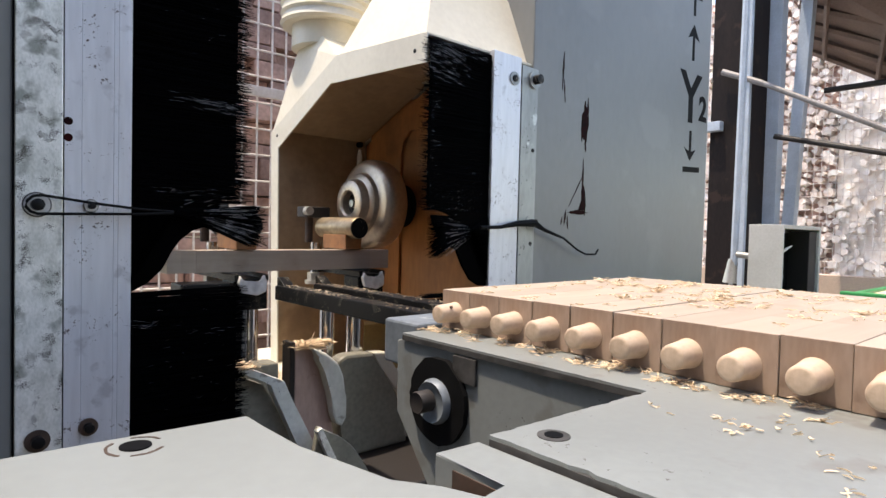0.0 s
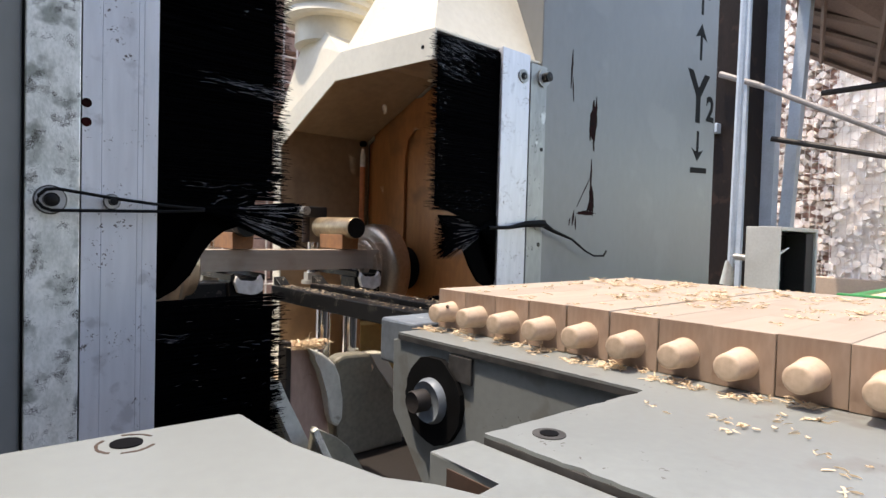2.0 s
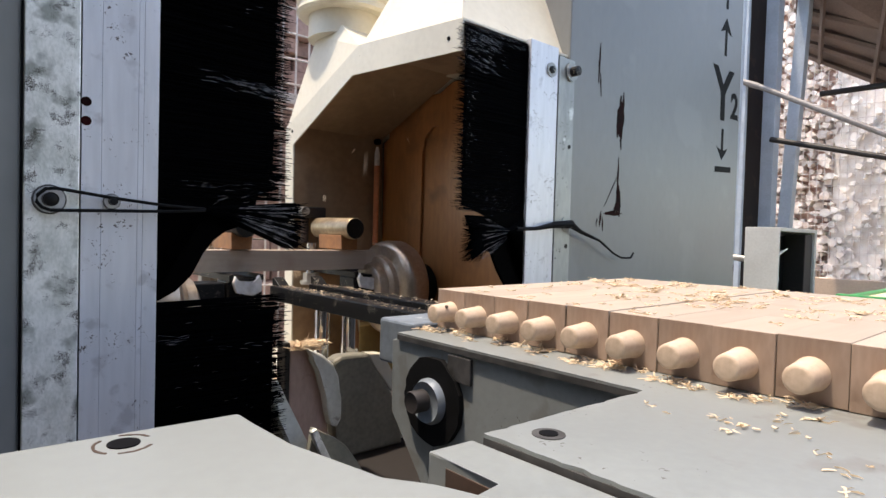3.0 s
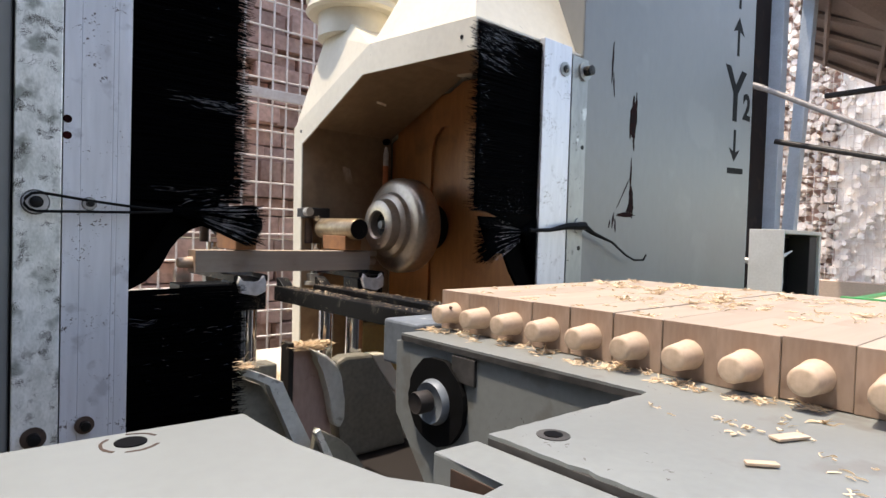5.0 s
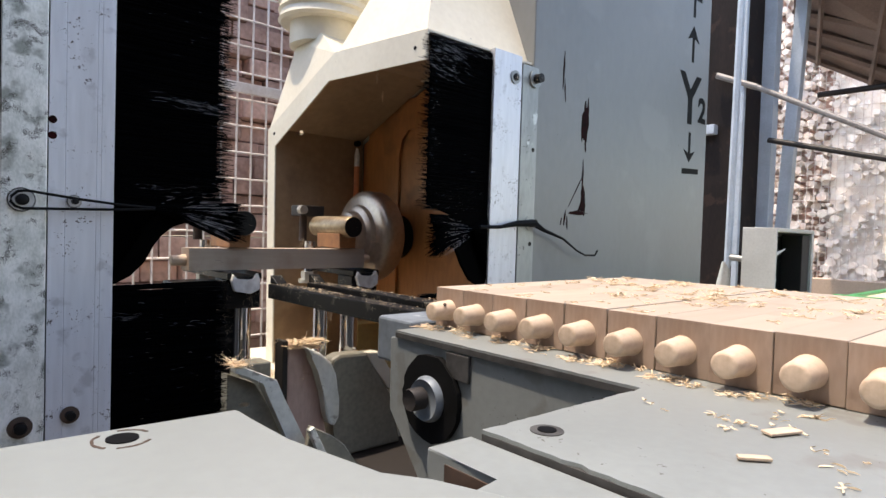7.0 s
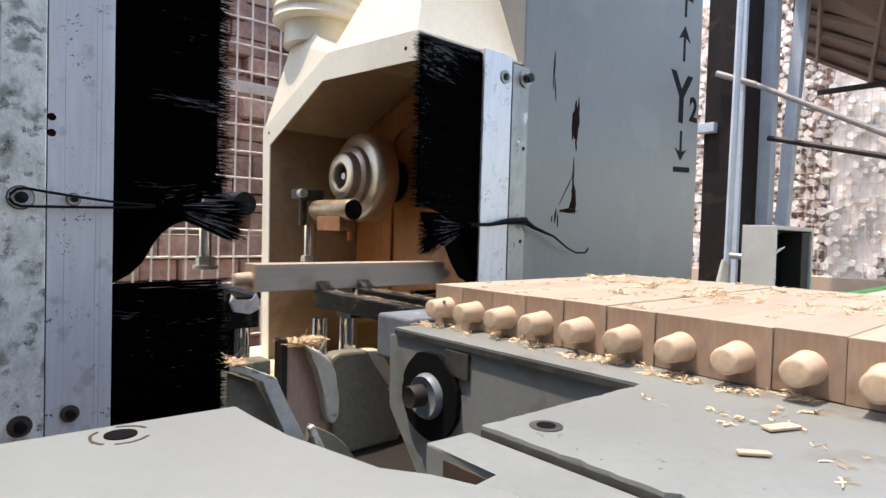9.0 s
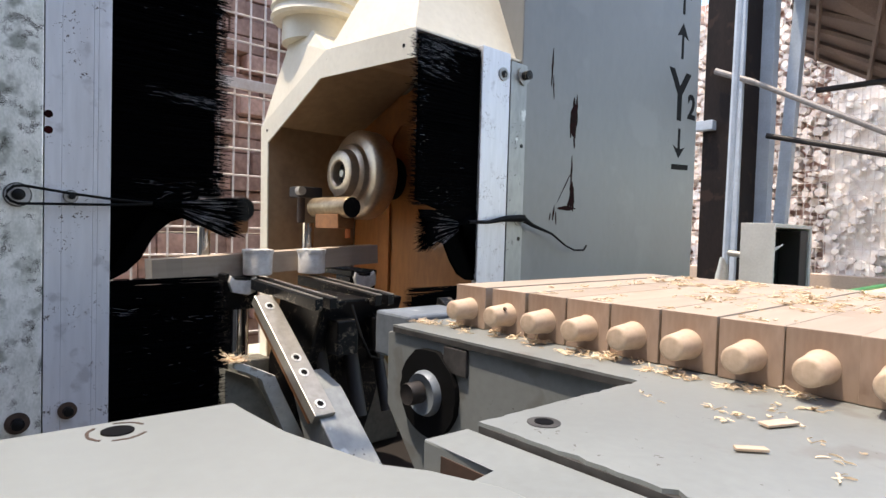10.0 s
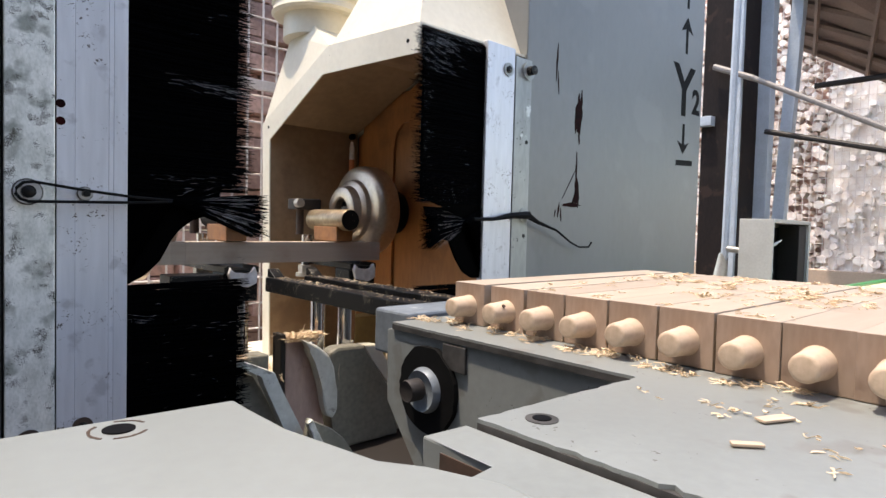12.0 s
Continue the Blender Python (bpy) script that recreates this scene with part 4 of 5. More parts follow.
def supports():
    out = []
    for x, post_at in ((0.055, ((0.062, 0.745, 0.021),)), (0.385, ((0.338, 0.72, 0.023), (0.272, 0.75, 0.019)))):
        t = thing("work_support", (x, 0.78, 0.6), "black steel work support on chrome posts with caked glue", "support", "work supports")
        bm = B()
        prism(bm, [(x - 0.04, 0.902), (x - 0.04, 0.915), (x - 0.032, 0.918), (x - 0.028, 0.908), (x + 0.028, 0.908), (x + 0.032, 0.918), (x + 0.04, 0.915), (x + 0.04, 0.902)], "y", 0.715, 1.0)
        part("rest_bar", bm, "black_steel", t)
        bm = B()
        box(bm, (x - 0.04, 0.72, 0.835), (x + 0.04, 0.79, 0.901), 0.003)
        part("holder", bm, "black_steel", t)
        if x < 0.2:
            bm = B()
            box(bm, (-0.095, 0.73, 0.845), (x - 0.042, 0.80, 0.898), 0.003)
            part("side_block", bm, "black_steel", t)
            bm = B()
            box(bm, (-0.095, 0.757, 0.60), (x + 0.035, 0.83, 0.843), 0.003)
            part("carrier_column", bm, "black_steel", t)
        bm = B()
        pts = [(x - 0.034, 0.899), (x - 0.029, 0.915), (x - 0.022, 0.901), (x + 0.012, 0.897), (x + 0.02, 0.905), (x + 0.028, 0.916), (x + 0.034, 0.9), (x + 0.033, 0.878), (x + 0.012, 0.868), (x - 0.015, 0.874), (x - 0.026, 0.876)]
        prism(bm, pts, "y", 0.706, 0.7195, 0.003)
        part("glue_lump", bm, "pad_white", t, "dried white glue lump")
        for px, py, pr in post_at:
            bm = B()
            rod(bm, (px, py, 0.60), (px, py, 0.84), pr, seg=28)
            post = part("post", bm, "chrome", t, smooth=True)
            bm = B()
            rod(bm, (px, py, 0.60), (px, py, 0.655), pr + 0.006, seg=28)
            part("collar", bm, "black_steel", post, smooth=True)
        out.append(t)
    return out


def forks():
    t = thing("outfeed_fork", (0.1, 0.4, 0.87), "black steel two-bar outfeed fork dusted with shavings", "fork")
    for x in (0.095, 0.19):
        bm = B()
        box(bm, (x - 0.02, 0.0, 0.866), (x + 0.02, 0.64, 0.897), 0.002)
        bar = part("fork_bar", bm, "black_steel", t)
        bm = B()
        prism(bm, [(0.61, 0.897), (0.64, 0.915), (0.646, 0.915), (0.646, 0.897)], "x", x - 0.012, x + 0.012, 0.001)
        part("catch", bm, "black_steel", bar)
    return t


def feeder():
    """Swing arm that lifts the raw piece; it turns on an axis along x."""
    t = thing("feeder_arm", (0.12, PIVOT[0], PIVOT[1]), "steel swing feeder arm with two white pads and black bars", "feeder arm")
    for x in (0.095, 0.235):
        bm = B()
        revolve(bm, [(0.900, 0.028), (0.902, 0.0325), (0.953, 0.0335), (0.958, 0.0315), (0.960, 0.029)], (x, 0.725, 0), axis="z", seg=28)
        pad = part("pad", bm, "pad_white", t, "worn white plastic pad", smooth=True)
        bm = B()
        wob = random.Random(int(x * 1000))
        rim = [(x + (0.034 + wob.uniform(-0.002, 0.004)) * math.cos(6.283 * i / 26), 0.725 + (0.034 + wob.uniform(-0.002, 0.004)) * math.sin(6.283 * i / 26)) for i in range(26)]
        prism(bm, rim, "z", 0.950, 0.9592, 0.0012)
        part("frayed_edge", bm, "pad_white", pad, "ragged white rim")
        for dy in (-0.010, 0.010):
            bm = B()
            rod(bm, (x, 0.725 + dy, 0.960), (x, 0.725 + dy, 0.9606), 0.0045, seg=12)
            part("screw", bm, "ink", pad)
        for dx in (-0.016, 0.016):
            bm = B()
            prism(bm, [(0.75, 0.894), (0.75, 0.872), (0.42, 0.855), (0.42, 0.877)], "x", x + dx - 0.008, x + dx + 0.008, 0.001)
            rail = part("side_bar", bm, "black_steel", t)
            bm = B()
            prism(bm, [(0.72, 0.8945), (0.72, 0.8928), (0.42, 0.8772), (0.42, 0.8788)], "x", x + dx + 0.003, x + dx + 0.0085)
            part("worn_edge", bm, "steel", rail, "bright worn edge")
    bm = B()
    prism(bm, [(0.605, 0.868), (0.619, 0.849), (0.360, 0.659), (0.346, 0.678)], "x", 0.033, 0.076, 0.0015)
    bar = part("bolted_bar", bm, "steel", t, "worn steel bar with four socket bolts")
    along = Vector((0, 0.346 - 0.605, 0.678 - 0.868)).normalized()
    up = Vector((0, along.z, -along.y))
    for k in (0.11, 0.565, 0.685, 0.925):
        p = Vector((0.0545, 0.605, 0.868)).lerp(Vector((0.0535, 0.346, 0.678)), k)
        bm = B()
        rod(bm, p - up * 0.001, p + up * 0.0015, 0.0105, seg=20)
        head = part("socket_bolt", bm, "zinc", bar, smooth=True)
        bm = B()
        rod(bm, p + up * 0.0015, p + up * 0.0019, 0.0068, seg=6)
        part("socket", bm, "ink", head)
    bm = B()
    prism(bm, [(0.606, 0.837), (0.612, 0.828), (0.376, 0.655), (0.370, 0.664)], "x", 0.036, 0.074, 0.001)
    part("wooden_packer", bm, "orange_pad", bar, "brown wooden packing strip")
    bm = B()
    prism(bm, [(0.475, 0.728), (0.40, 0.708), (0.20, 0.55), (0.14, 0.45), (0.30, 0.45)], "x", 0.045, 0.121, 0.003)
    part("arm_plate", bm, "dull_zinc", t, "scratched aluminium arm plate")
    bm = B()
    prism(bm, [(0.44, 0.87), (0.62, 0.87), (0.75, 0.50), (0.76, 0.26), (0.70, 0.26), (0.55, 0.60)], "x", 0.10, 0.30, 0.006)
    part("carrier", bm, "black_steel", t)
    for x, r in ((0.13, 0.012), (0.20, 0.016), (0.27, 0.012)):
        bm = B()
        rod(bm, (x, 0.45, 0.62), (x, 0.53, 0.86), r, seg=18)
        part("air_cylinder", bm, "dark_column", t, smooth=True)
    bm = B()
    tube(bm, [(0.16, 0.43, 0.86), (0.165, 0.40, 0.80), (0.18, 0.39, 0.76), (0.21, 0.40, 0.75), (0.225, 0.42, 0.79), (0.22, 0.44, 0.84)], [0.0028] * 6)
    part("air_hose", bm, "black_rubber", t, "thin black air hose", smooth=True)
    for x in (0.125, 0.215):
        bm = B()
        box(bm, (x, 0.425, 0.76), (x + 0.05, 0.47, 0.83), 0.003)
        part("bracket_block", bm, "black_steel", t)
    bm = B()
    rod(bm, (-0.02, 0.729, 0.283), (0.36, 0.729, 0.283), 0.03)
    part("pivot_shaft", bm, "steel", t, smooth=True)
    return t


def base_parts():
    bm = B()
    prism(bm, [(0.137, 0.757), (0.165, 0.748), (0.196, 0.735), (0.216, 0.705), (0.226, 0.62), (0.245, 0.52), (0.245, 0.46), (0.137, 0.46)], "y", 0.66, 0.695, 0.004)
    guide = thing("guide_plate", (0.18, 0.68, 0.46), "dull pinkish steel plate with a dark edge strip", "machine part")
    part("plate", bm, "pink_plate", guide)
    bm = B()
    box(bm, (0.122, 0.655, 0.46), (0.135, 0.695, 0.763), 0.002)
    part("edge_strip", bm, "dark_column", guide, "dark brown edge strip")
    bm = B()
    prism(bm, [(0.250, 0.705), (0.275, 0.716), (0.352, 0.713), (0.385, 0.66), (0.43, 0.60), (0.47, 0.46), (0.262, 0.46), (0.258, 0.55), (0.252, 0.64)], "y", 0.655, 0.70, 0.008)
    cast = thing("cast_housing", (0.33, 0.68, 0.46), "rounded olive-grey cast housing with chipped pale rims", "machine part")
    part("body", bm, "olive_cast", cast)
    bm = B()
    prism(bm, [(0.165, 0.750), (0.205, 0.732), (0.236, 0.704), (0.250, 0.675), (0.257, 0.62), (0.260, 0.572), (0.247, 0.552), (0.230, 0.562), (0.222, 0.585), (0.215, 0.635), (0.203, 0.694), (0.186, 0.725)], "y", 0.628, 0.656, 0.006)
    part("chipped_rim", bm, "chalk", cast, "chalky grey chipped rim")
    bm = B()
    prism(bm, [(0.354, 0.712), (0.400, 0.7085), (0.445, 0.64), (0.44, 0.60), (0.425, 0.612), (0.382, 0.668)], "y", 0.66, 0.70, 0.004)
    part("outer_rim", bm, "cream_paint", cast, "cream painted rim")
    bm = B()
    box(bm, (0.42, 0.80, 0.61), (0.56, 0.86, 0.758), 0.003)
    solid("side_block", bm, "ochre", "ochre yellow painted block on the machine bed", "machine part", (0.49, 0.83, 0.62))
    # off-white angled bar and plates before it
    bm = B()
    prism(bm, [(-0.055, 0.757), (-0.038, 0.753), (-0.020, 0.7455), (0.029, 0.722), (0.048, 0.679), (0.112, 0.555), (0.10, 0.50), (0.052, 0.602), (0.006, 0.702), (0.003, 0.719), (-0.028, 0.735), (-0.055, 0.746)], "y", 0.495, 0.52, 0.002)
    angled = thing("angled_bracket", (0.05, 0.51, 0.46), "off-white chipped angled bar on an olive web plate", "machine part")
    part("bar", bm, "chalk", angled, "off-white chipped bar")
    bm = B()
    prism(bm, [(-0.06, 0.74), (-0.005, 0.715), (0.06, 0.60), (0.10, 0.46), (-0.06, 0.46)], "y", 0.522, 0.55)
    part("web_plate", bm, "olive_cast", angled)
    bm = B()
    box(bm, (-0.02, 0.56, 0.46), (0.048, 0.61, 0.744), 0.003)
    solid("stop_block", bm, "olive_cast", "small grey-green steel block under the support", "machine part", (0.0, 0.58, 0.46))
    bm = B()
    prism(bm, [(0.097, 0.621), (0.150, 0.590), (0.179, 0.565), (0.210, 0.520), (0.243, 0.46), (0.12, 0.46), (0.086, 0.56)], "y", 0.478, 0.492, 0.002)
    solid("cover_plate", bm, "olive_cast", "grey-olive sheet cover near the arm", "machine part", (0.15, 0.485, 0.46))
    bm = B()
    prism(bm, [(0.084, 0.618), (0.096, 0.624), (0.135, 0.545), (0.123, 0.535)], "y", 0.462, 0.476, 0.001)
    solid("edge_strip", bm, "zinc", "crumpled grey metal edge strip", "machine part", (0.11, 0.47, 0.535))
    # machine bed behind and below
    bm = B()
    # added box, dark in place of shade, covers the pale floor under the arm
    box(bm, (-0.36, -0.055, 0.0), (0.62, 0.435, 0.28), 0.006)
    solid("oil_tray", bm, "dark_column", "dark box added under the feeder arm to cover the lit floor", "machine part", (0.1, 0.2, 0.0))
    bm = B()
    box(bm, (-0.30, 0.78, 0.0), (0.60, 1.30, 0.62), 0.01)
    solid("machine_bed", bm, "cream_paint", "cream painted machine bed under the posts", "machine bed", (0.2, 0.95, 0.0))
    bm = B()
    # dark colour stands for shade, as the sun reaches this top
    box(bm, (-0.30, 0.44, 0.0), (0.60, 0.70, 0.458), 0.006)
    solid("lower_bed", bm, "dark_column", "lower part of the machine bed, coloured dark as if shaded", "machine bed", (0.2, 0.55, 0.0))


def shaving_mesh(bm, at, size, rng, flat=True):
    """A curled strip of wood."""
    n = 5
    a0, tilt = rng.uniform(0, 6.283), rng.gauss(0, 0.12)
    w = size * rng.uniform(0.18, 0.5)
    curl = rng.gauss(0, 0.4)
    bend = rng.gauss(0, 0.12)
    taper = rng.uniform(0.0, 0.5)
    m = Matrix.Translation(at) @ Euler((tilt, rng.gauss(0, 0.12), a0)).to_matrix().to_4x4()
    rows = []
    for i in range(n):
        s = i / (n - 1)
        x = size * (s - 0.5)
        z = abs(curl) * size * 0.35 * (s - 0.5) ** 2 * 4 * (1 if curl > 0 else 0.4) + 0.0008
        ww = w * (1 - taper * abs(2 * s - 1)) * rng.uniform(0.75, 1.1)
        rows.append([bm.verts.new(m @ Vector((x, q * ww + bend * size * (s - 0.5) ** 2, z + tk))) for q in (-0.5, 0.5) for tk in (0, 0.0007)])
    for a, b in zip(rows, rows[1:]):
        for i, j in ((0, 1), (1, 3), (3, 2), (2, 0)):
            bm.faces.new((a[i], a[j], b[j], b[i]))
    return bm


def fibre(bm, at, size, rng, lift):
    """One thin curled thread of wood."""
    a, curl = rng.uniform(0, 6.283), rng.gauss(0, 1.6)
    p = Vector(at)
    w = rng.uniform(0.00025, 0.0007)
    pts = []
    for k in range(5):
        pts.append(p.copy())
        p = p + Vector((math.cos(a), math.sin(a), lift * rng.gauss(0.1, 0.7))) * (size / 4)
        p.z = max(p.z, at[2])
        a += curl / 4 + rng.gauss(0, 0.2)
    return tube(bm, pts, [w * 0.5, w, w * 1.2, w, w * 0.4], seg=3)


def fluff(name, tufts, each, region, reach, size, lift, seed, label, broad=0.22):
    """Tangled tufts of thin shavings over a region."""
    rng = random.Random(seed)
    bm = B()
    for _ in range(tufts):
        c = region(rng)
        r = reach * rng.uniform(0.3, 1.2)
        for _ in range(rng.randint(each // 2, each)):
            at = (c.x + rng.gauss(0, r), c.y + rng.gauss(0, r), c.z + abs(rng.gauss(0, r * 0.35 * lift)))
            if rng.random() < broad:
                shaving_mesh(bm, Vector(at), size * rng.uniform(0.3, 0.8), rng)
            else:
                fibre(bm, at, size * rng.uniform(0.5, 1.5), rng, lift)
    return solid(name, bm, "shaving", label, "wood shavings", (0, 0, 0), kind="stuff")


def shavings(name, n, region, size, seed, label):
    """Loose shavings over a region given as a function of the random source."""
    rng = random.Random(seed)
    bm = B()
    for _ in range(n):
        shaving_mesh(bm, region(rng), rng.uniform(*size), rng)
    return solid(name, bm, "shaving", label, "wood shavings", (0, 0, 0), kind="stuff")


PIVOT = (0.729, 0.283)


def build():
    hall()
    background()
    tables()
    base_parts()
    left, cutter_left = head_left()
    right, cutter = head_right()
    cl, su, fo, fe = clamps(), supports(), forks(), feeder()
    first = make_block()
    stack = [first] + [copy_thing(first, Matrix()) for _ in range(14)]
    bm = B()
    rod(bm, (-0.0165, -0.0096, TC + 0.0085), (-0.0165, -0.0107, TC + 0.0095), 0.0022, seg=10)
    part("knot", bm, "rust", first, "small dark knot")
    done = copy_thing(stack[1], Matrix())
    tagged(done, "pale wooden piece held in the clamps while its ends are cut")
    raw = copy_thing(stack[1], Matrix())
    tagged(raw, "fresh square-ended wooden piece brought by the feeder arm")
    w1 = waste_pieces("pale waste wood cut from the piece's end")
    w2 = waste_pieces("square uncut end wood of the fresh piece")
    top = fluff("wood_shavings", 210, 8, lambda r: Vector((min(0.44, max(0.012, r.gauss(0.22, 0.12))), r.uniform(-0.74, -0.012), 0.9509)), 0.006, 0.007, 0.3, 3, "pale thin shavings scattered on the blocks")
    curls = fluff("wood_shavings", 60, 20, lambda r: Vector((min(0.43, max(0.06, r.gauss(0.27, 0.09))), r.uniform(-0.74, -0.02), 0.9512)), 0.007, 0.012, 0.5, 13, "tangled tufts of pale shavings heaped on the blocks", 0.45)
    fluff("wood_shavings", 46, 16, lambda r: Vector((r.gauss(-0.018, 0.009), r.uniform(-0.46, 0.0), TABLE + 0.0005)), 0.004, 0.009, 0.6, 4, "tangled pale shavings along the table's edge")
    fluff("wood_shavings", 14, 7, lambda r: Vector((r.uniform(-0.17, -0.06), r.uniform(-0.60, -0.36), TABLE + 0.0005)), 0.006, 0.007, 0.3, 5, "few pale shavings on the table")
    fluff("wood_shavings", 34, 46, lambda r: Vector((r.uniform(0.135, 0.225), r.uniform(0.655, 0.69), 0.752 - 0.25 * max(0, r.uniform(-0.06, 0.06)))), 0.010, 0.020, 0.6, 6, "tangled heap of golden shavings on the guide plate", 0.7)
    fluff("wood_shavings", 60, 14, lambda r: Vector((r.uniform(0.0, 0.5), r.uniform(0.79, 1.0), 0.622)), 0.014, 0.034, 0.8, 7, "golden shavings lying on the machine bed", 0.5)
    fluff("wood_shavings", 5, 26, lambda r: Vector((r.uniform(-0.052, -0.035), r.uniform(0.497, 0.518), 0.757)), 0.007, 0.026, 0.9, 17, "tuft of golden shavings caught on the angled bar", 0.5)
    forkdust = shavings("wood_shavings", 420, lambda r: Vector((r.choice((0.095, 0.19)) + r.uniform(-0.019, 0.019), r.uniform(0.02, 0.64) if r.random() < 0.5 else r.uniform(0.4, 0.64), 0.8972)), (0.001, 0.006), 8, "pale dust and shavings lying on the fork bars")
    rng = random.Random(31)
    flying = []
    for k in range(118):
        bm = B()
        shaving_mesh(bm, Vector((0, 0, 0)), rng.uniform(0.010, 0.028), rng)
        flying.append(solid("wood_chip", bm, "shaving", "small pale wood chip thrown off by the cutter", "wood chip", (0, 0, 0), "flying wood chips"))
    landed = []
    for size, wid in ((0.018, 0.006), (0.026, 0.010), (0.022, 0.011)):
        bm = B()
        prism(bm, [(-size / 2, -wid / 2), (size / 2, -wid * 0.42), (size * 0.47, wid / 2), (-size * 0.48, wid * 0.4)], "z", 0, 0.0018, 0.0004)
        landed.append(solid("wood_chip", bm, "tenon_wood", "thicker pale wood chip that lands on the table", "wood chip", (0, 0, 0), "flying wood chips"))
    return dict(flying=flying, landed=landed, left=left, right=right, cutter=cutter, cutter_left=cutter_left, clamps=cl, supports=su, forks=fo, feeder=fe, stack=stack, done=done, raw=raw, w1=w1, w2=w2, top=top, curls=curls, forkdust=forkdust)


S = build()


# ---- movement ----
def shifted(ob, offsets):
    """Rows for a thing that keeps its turn: seconds and an offset from where it was built."""
    at = ORIGIN[ob]
    return [(t, pose(at.x + dx, at.y + dy, at.z + dz)) for t, dx, dy, dz in offsets]


WORK = (-0.055, 0.78, 0.92)    # a piece in the clamps: end, middle line, underside


def motions():
    right = [(0, 0.0), (0.5, -0.0066), (1, -0.015), (1.5, -0.0224), (2, -0.0344), (2.5, -0.0663), (3, -0.1188), (3.5, -0.162), (4.1, -0.183), (4.6, -0.168), (5, -0.1436),
             (5.5, -0.0946), (6, -0.0499), (6.5, -0.0238), (7, -0.0159), (8, 0.006), (9, 0.013), (9.5, 0.0137), (10.5, 0.0147), (11, 0.0077), (11.5, 0.0032), (12, -0.0061)]
    walk(S["right"], shifted(S["right"], [(t, 0, d, 0) for t, d in right]))
    left = [(0, 0.0), (0.5, -0.0314), (1, -0.0645), (1.5, -0.1168), (2, -0.1435), (2.5, -0.1697), (3, -0.1518), (4, -0.05), (4.6, 0.0), (5, 0.0043), (5.5, -0.0066),
            (6, -0.0498), (6.5, -0.0605), (7, 0.0515), (7.5, 0.049), (9, 0.0478), (10.5, 0.0507), (11, 0.03), (11.5, -0.005), (12, -0.0458)]
    walk(S["left"], shifted(S["left"], [(t, 0, d, 0) for t, d in left]))
    z0 = 1.206
    cut = [(0, 1.206), (0.5, 1.16), (1, 1.112), (1.5, 1.076), (2, 1.021), (2.5, 0.983), (3, 0.977), (3.2, 0.981), (4.1, 1.06), (4.8, 1.141), (5, 1.15), (5.25, 1.159), (5.5, 1.16),
           (6, 1.136), (6.5, 1.091), (6.8, 1.095), (7, 1.112), (7.2, 1.189), (7.5, 1.275), (8, 1.276), (9, 1.276), (10.9, 1.276), (11.2, 1.27), (12, 1.164)]
    walk(S["cutter"], [(t, pose(0, 0, z - z0)) for t, z in cut])
    cut_left = [(0, 1.18), (0.5, 1.16), (1, 1.13), (1.5, 1.10), (2, 1.05), (2.5, 0.975), (3, 0.955), (3.5, 1.02), (4.2, 1.12), (4.8, 1.16), (5.5, 1.13), (6.2, 1.12), (6.6, 1.19), (7, 1.276),
                (10.4, 1.276), (10.9, 1.24), (12, 1.12)]
    walk(S["cutter_left"], [(t, pose(0, 0, z - z0)) for t, z in cut_left])
    for c, late in zip(S["clamps"], (0.06, 0.0)):
        walk(c, shifted(c, [(t, 0, 0, d) for t, d in ((0, 0), (8.0, 0), (8.4, 0.040), (9.93 + late, 0.040), (10.07 + late, 0.003), (10.6, 0), (12, 0))]))
    for s in S["supports"]:
        walk(s, shifted(s, [(t, 0, 0, d) for t, d in ((0, 0), (8.4, 0), (8.7, -0.05), (9.6, -0.05), (10.0, -0.012), (10.4, 0), (12, 0))]))
    fork = [(0, 0.0), (8.5, 0.0), (8.8, -0.03), (9.0, -0.2), (9.2, -0.42), (9.35, -0.56), (10.6, -0.56), (10.9, -0.42), (11.0, -0.33), (11.2, -0.19), (11.4, -0.05), (11.5, 0.0), (12, 0.0)]
    for ob in (S["forks"], S["forkdust"]):
        walk(ob, shifted(ob, [(t, 0, d, 0) for t, d in fork]))
    x, y, z = WORK
    # stack: pushed on when the finished piece arrives
    push = [(0, 0), (9.5, 0), (9.55, -0.026), (9.6, -0.078), (9.7, -0.100), (9.8, -0.1035), (12, -0.1035)]
    rng = random.Random(15)
    slack = (0, 0.001, 0.0008, 0.0024, 0.0044, 0.007, 0.0075, 0.007, 0.0073, 0.0075, 0.008, 0.008, 0.009, 0.009, 0.01)
    for k, b in enumerate(S["stack"]):
        dx, dz = rng.uniform(-0.0015, 0.0015), rng.uniform(0, 0.0007)
        walk(b, [(t, pose(dx, -W * (k + 0.5) - slack[k] + d * (1.065 - 0.065 * 0.43 ** k), TABLE + 0.0004 + dz)) for t, d in push])
    for ob in (S["top"], S["curls"]):
        walk(ob, [(t, pose(0, 1.05 * d, 0)) for t, d in push])
    carried = [(0, x, y, z), (8.5, x, y, z), (8.65, x, 0.74, 0.905), (8.8, x, 0.655, 0.899), (9.0, -0.042, 0.468, 0.899), (9.2, -0.022, 0.247, 0.899), (9.3, -0.01, 0.14, 0.9006), (9.4, 0, 0.06, 0.9006),
               (9.5, 0, 0.0265, 0.9006), (9.55, 0, 0.002, 0.9006), (9.6, 0, -0.047, 0.9006), (9.7, 0, -0.066, 0.9006), (9.8, 0, -0.069, 0.9006), (12, 0, -0.069, 0.9006)]
    walk(S["done"], [(t, pose(*p)) for t, *p in carried])
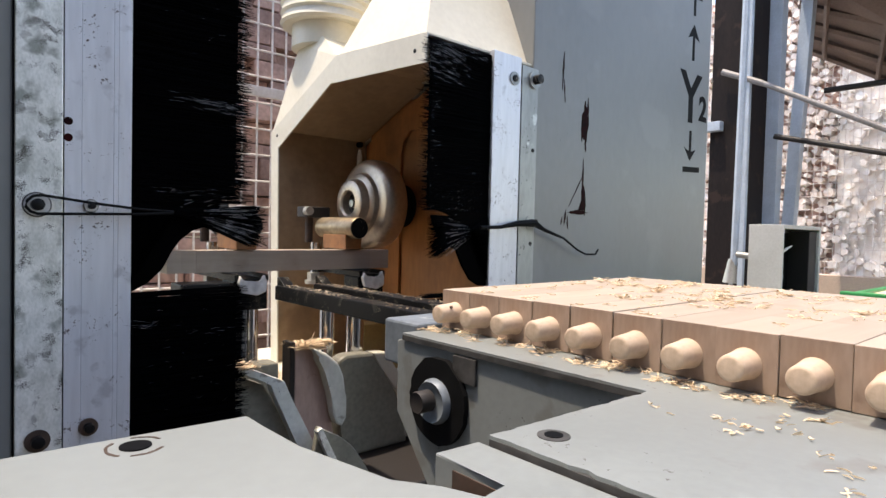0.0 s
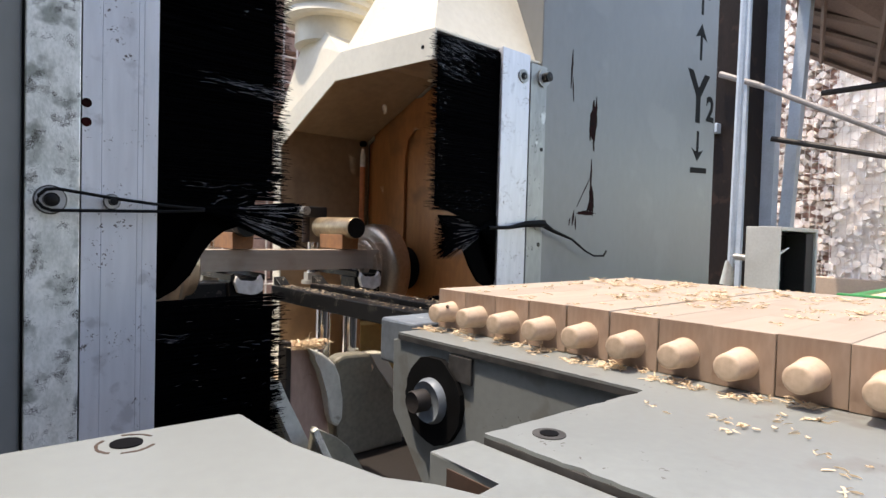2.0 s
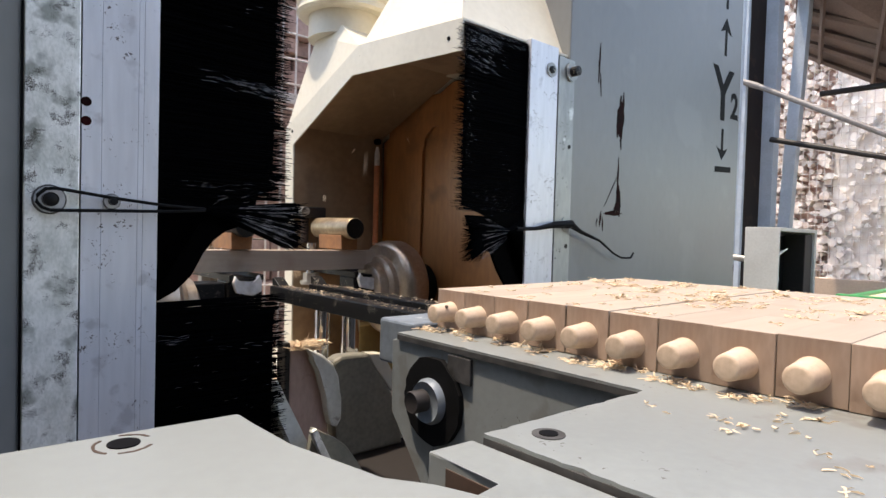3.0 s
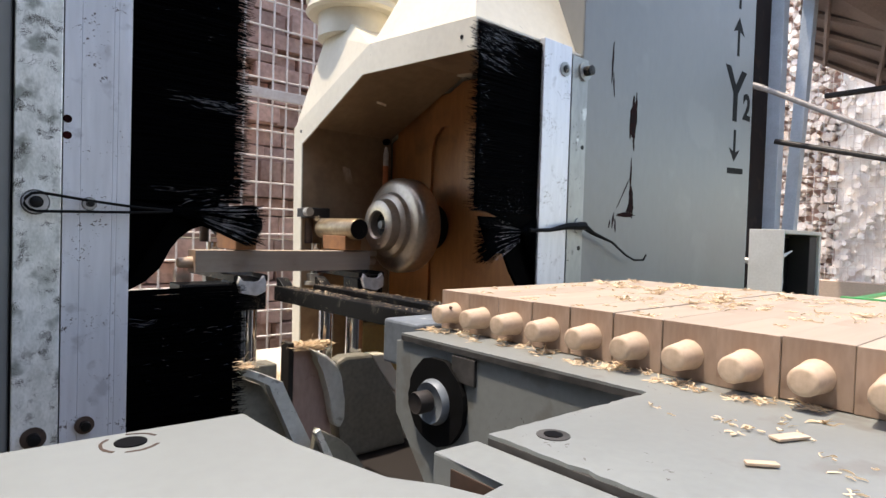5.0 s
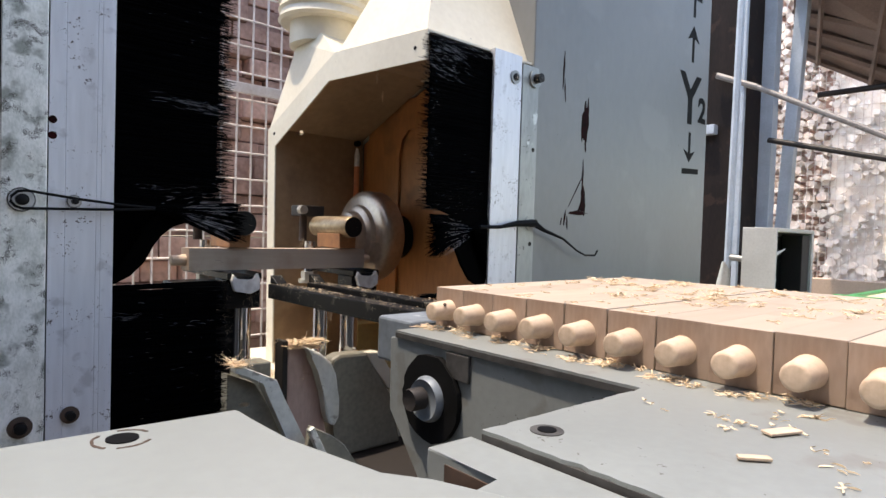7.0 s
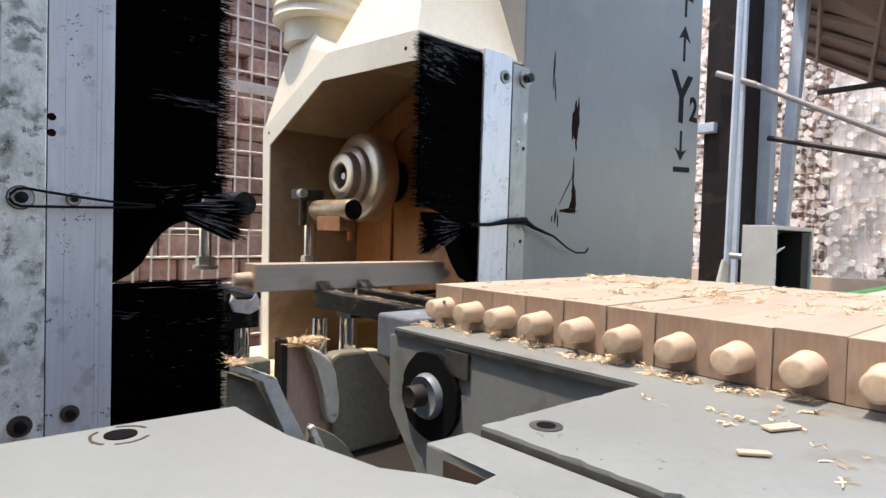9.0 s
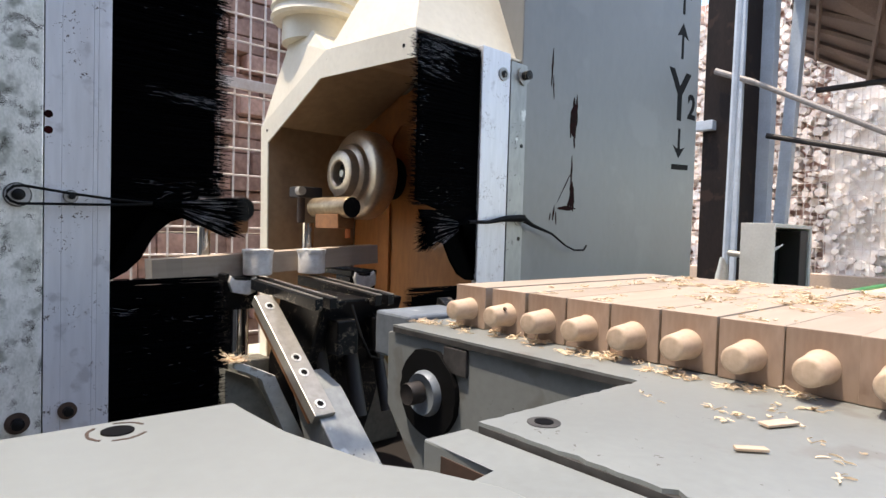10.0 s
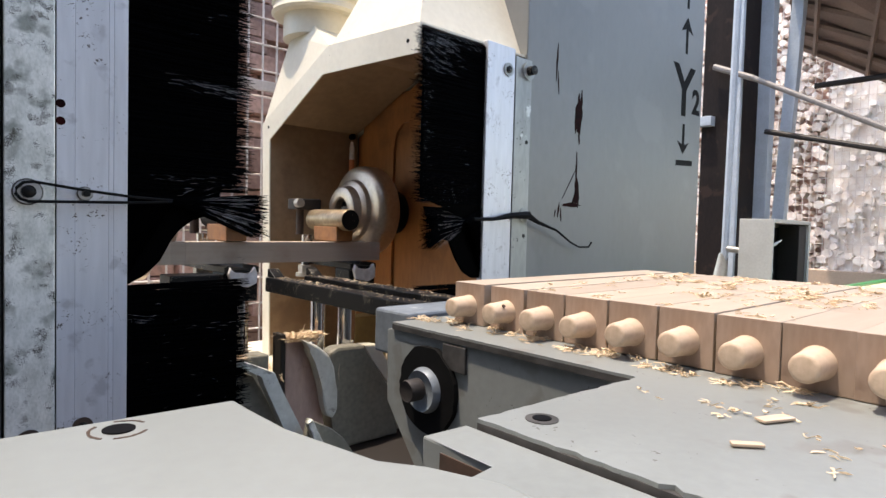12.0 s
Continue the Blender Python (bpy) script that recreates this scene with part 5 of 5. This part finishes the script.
    # feeder arm and the raw piece on it
    swing = [(0, 88), (8.95, 88), (9.1, 68), (9.2, 44.7), (9.3, 24.7), (9.4, 12), (9.5, 3.5), (9.6, 0.5), (9.7, 0), (10.55, 0), (10.6, 0.6), (10.7, 5.3), (10.8, 23.0), (10.9, 41.5), (11.0, 61), (11.1, 79),
             (11.2, 88), (12, 88)]
    at = ORIGIN[S["feeder"]]
    walk(S["feeder"], [(t, Matrix.Translation(at) @ pose(0, 0, 0, a)) for t, a in swing])
    def on_arm(a, tilt=-3.4):
        end = L + TL + TRIM
        skew = Matrix.Translation((end - 0.008 * (tilt < -2), 0, 0)) @ pose(0, 0, 0, 0, tilt, 0) @ Matrix.Translation((-end, 0, 0))
        return Matrix.Translation((0, PIVOT[0], PIVOT[1])) @ pose(0, 0, 0, a) @ Matrix.Translation((x, y - PIVOT[0], z - PIVOT[1])) @ skew
    rows = [(t, on_arm(a)) for t, a in swing if t <= 9.7] + [(10.25, on_arm(0)), (10.4, on_arm(0, -1.2)), (10.5, on_arm(0, 0)), (12, on_arm(0, 0))]
    walk(S["raw"], rows)
    for end, side, ob in S["w2"]:
        walk(ob, rows)
    # chips thrown from the cutter, and three that land on the table
    rng = random.Random(77)
    for k, ob in enumerate(S["flying"]):
        late = k >= 110
        t0 = 11.0 + 0.1 * (k - 110) if late else 0.35 + k * 0.059
        v = Vector((rng.uniform(-1.3, 0.3), rng.uniform(-0.9, 0.4), rng.uniform(1.2, 3.3)))
        p = Vector((0.395, 0.78, 0.945))
        wait = Vector((rng.uniform(0.42, 0.48), rng.uniform(0.82, 0.90), 0.6215)) if late else p
        rows = [(0, pose(*wait)), (t0 - 0.1 * late, pose(*wait)), (t0 + 0.001, pose(*p))]
        turn = [rng.uniform(-75, 75) for _ in range(3)]
        for q in range(1, 7):
            d = q * 0.11
            high = max(0.68, p.z + v.z * d - 4.9 * d * d)
            rows.append((t0 + d, pose(p.x + v.x * d * 0.6, max(0.5, p.y + v.y * d * 0.6), high, turn[0] * q, turn[1] * q, turn[2] * q)))
        rest = pose(p.x + v.x * 0.36, 0.80 + 0.12 * rng.random(), 0.6215, 0, 0, 90 * rng.random())
        if t0 + 0.9 < 12:
            rows += [(t0 + 0.9, rest), (12, rest)]
        else:
            rows = [r for r in rows if r[0] < 11.95] + [(12, rows[-1][1])]
        walk(ob, rows)
    for ob, t0, (ax, ay), turn in zip(S["landed"], (3.5, 3.9, 7.6), ((-0.163, -0.455), (-0.100, -0.448), (-0.19, -0.545)), (-48, -25, 60)):
        a, b = Vector((0.40, 0.70, 0.99)), Vector((ax, ay, TABLE + 0.001))
        rows = [(0, pose(*a)), (t0, pose(*a))]
        for q in (0.25, 0.5, 0.75):
            p = a.lerp(b, q)
            rows.append((t0 + q * 0.5, pose(p.x, p.y, p.z + 0.9 * q * (1 - q), 80 * q, 60 * q, turn * q)))
        rows += [(t0 + 0.5, pose(b.x, b.y, b.z, 0, 0, turn)), (12, pose(b.x, b.y, b.z, 0, 0, turn))]
        walk(ob, rows)
    # waste of the piece in work drops away when the cutter passes
    when = {"trim": 2.1, "back": 1.4, "bottom": 2.7, "front": 4.1, "top": 5.7}
    for end, side, ob in S["w1"]:
        t0 = when[side] - (0.8 if end == "near" else 0.0)
        walk(ob, [(0, pose(x, y, z)), (t0, pose(x, y, z)), (t0 + 0.1, pose(x, y + 0.03, z - 0.05, 20)), (t0 + 0.3, pose(x, y + 0.08, 0.60, 60)), (12, pose(x, y + 0.08, 0.60, 60))])


motions()
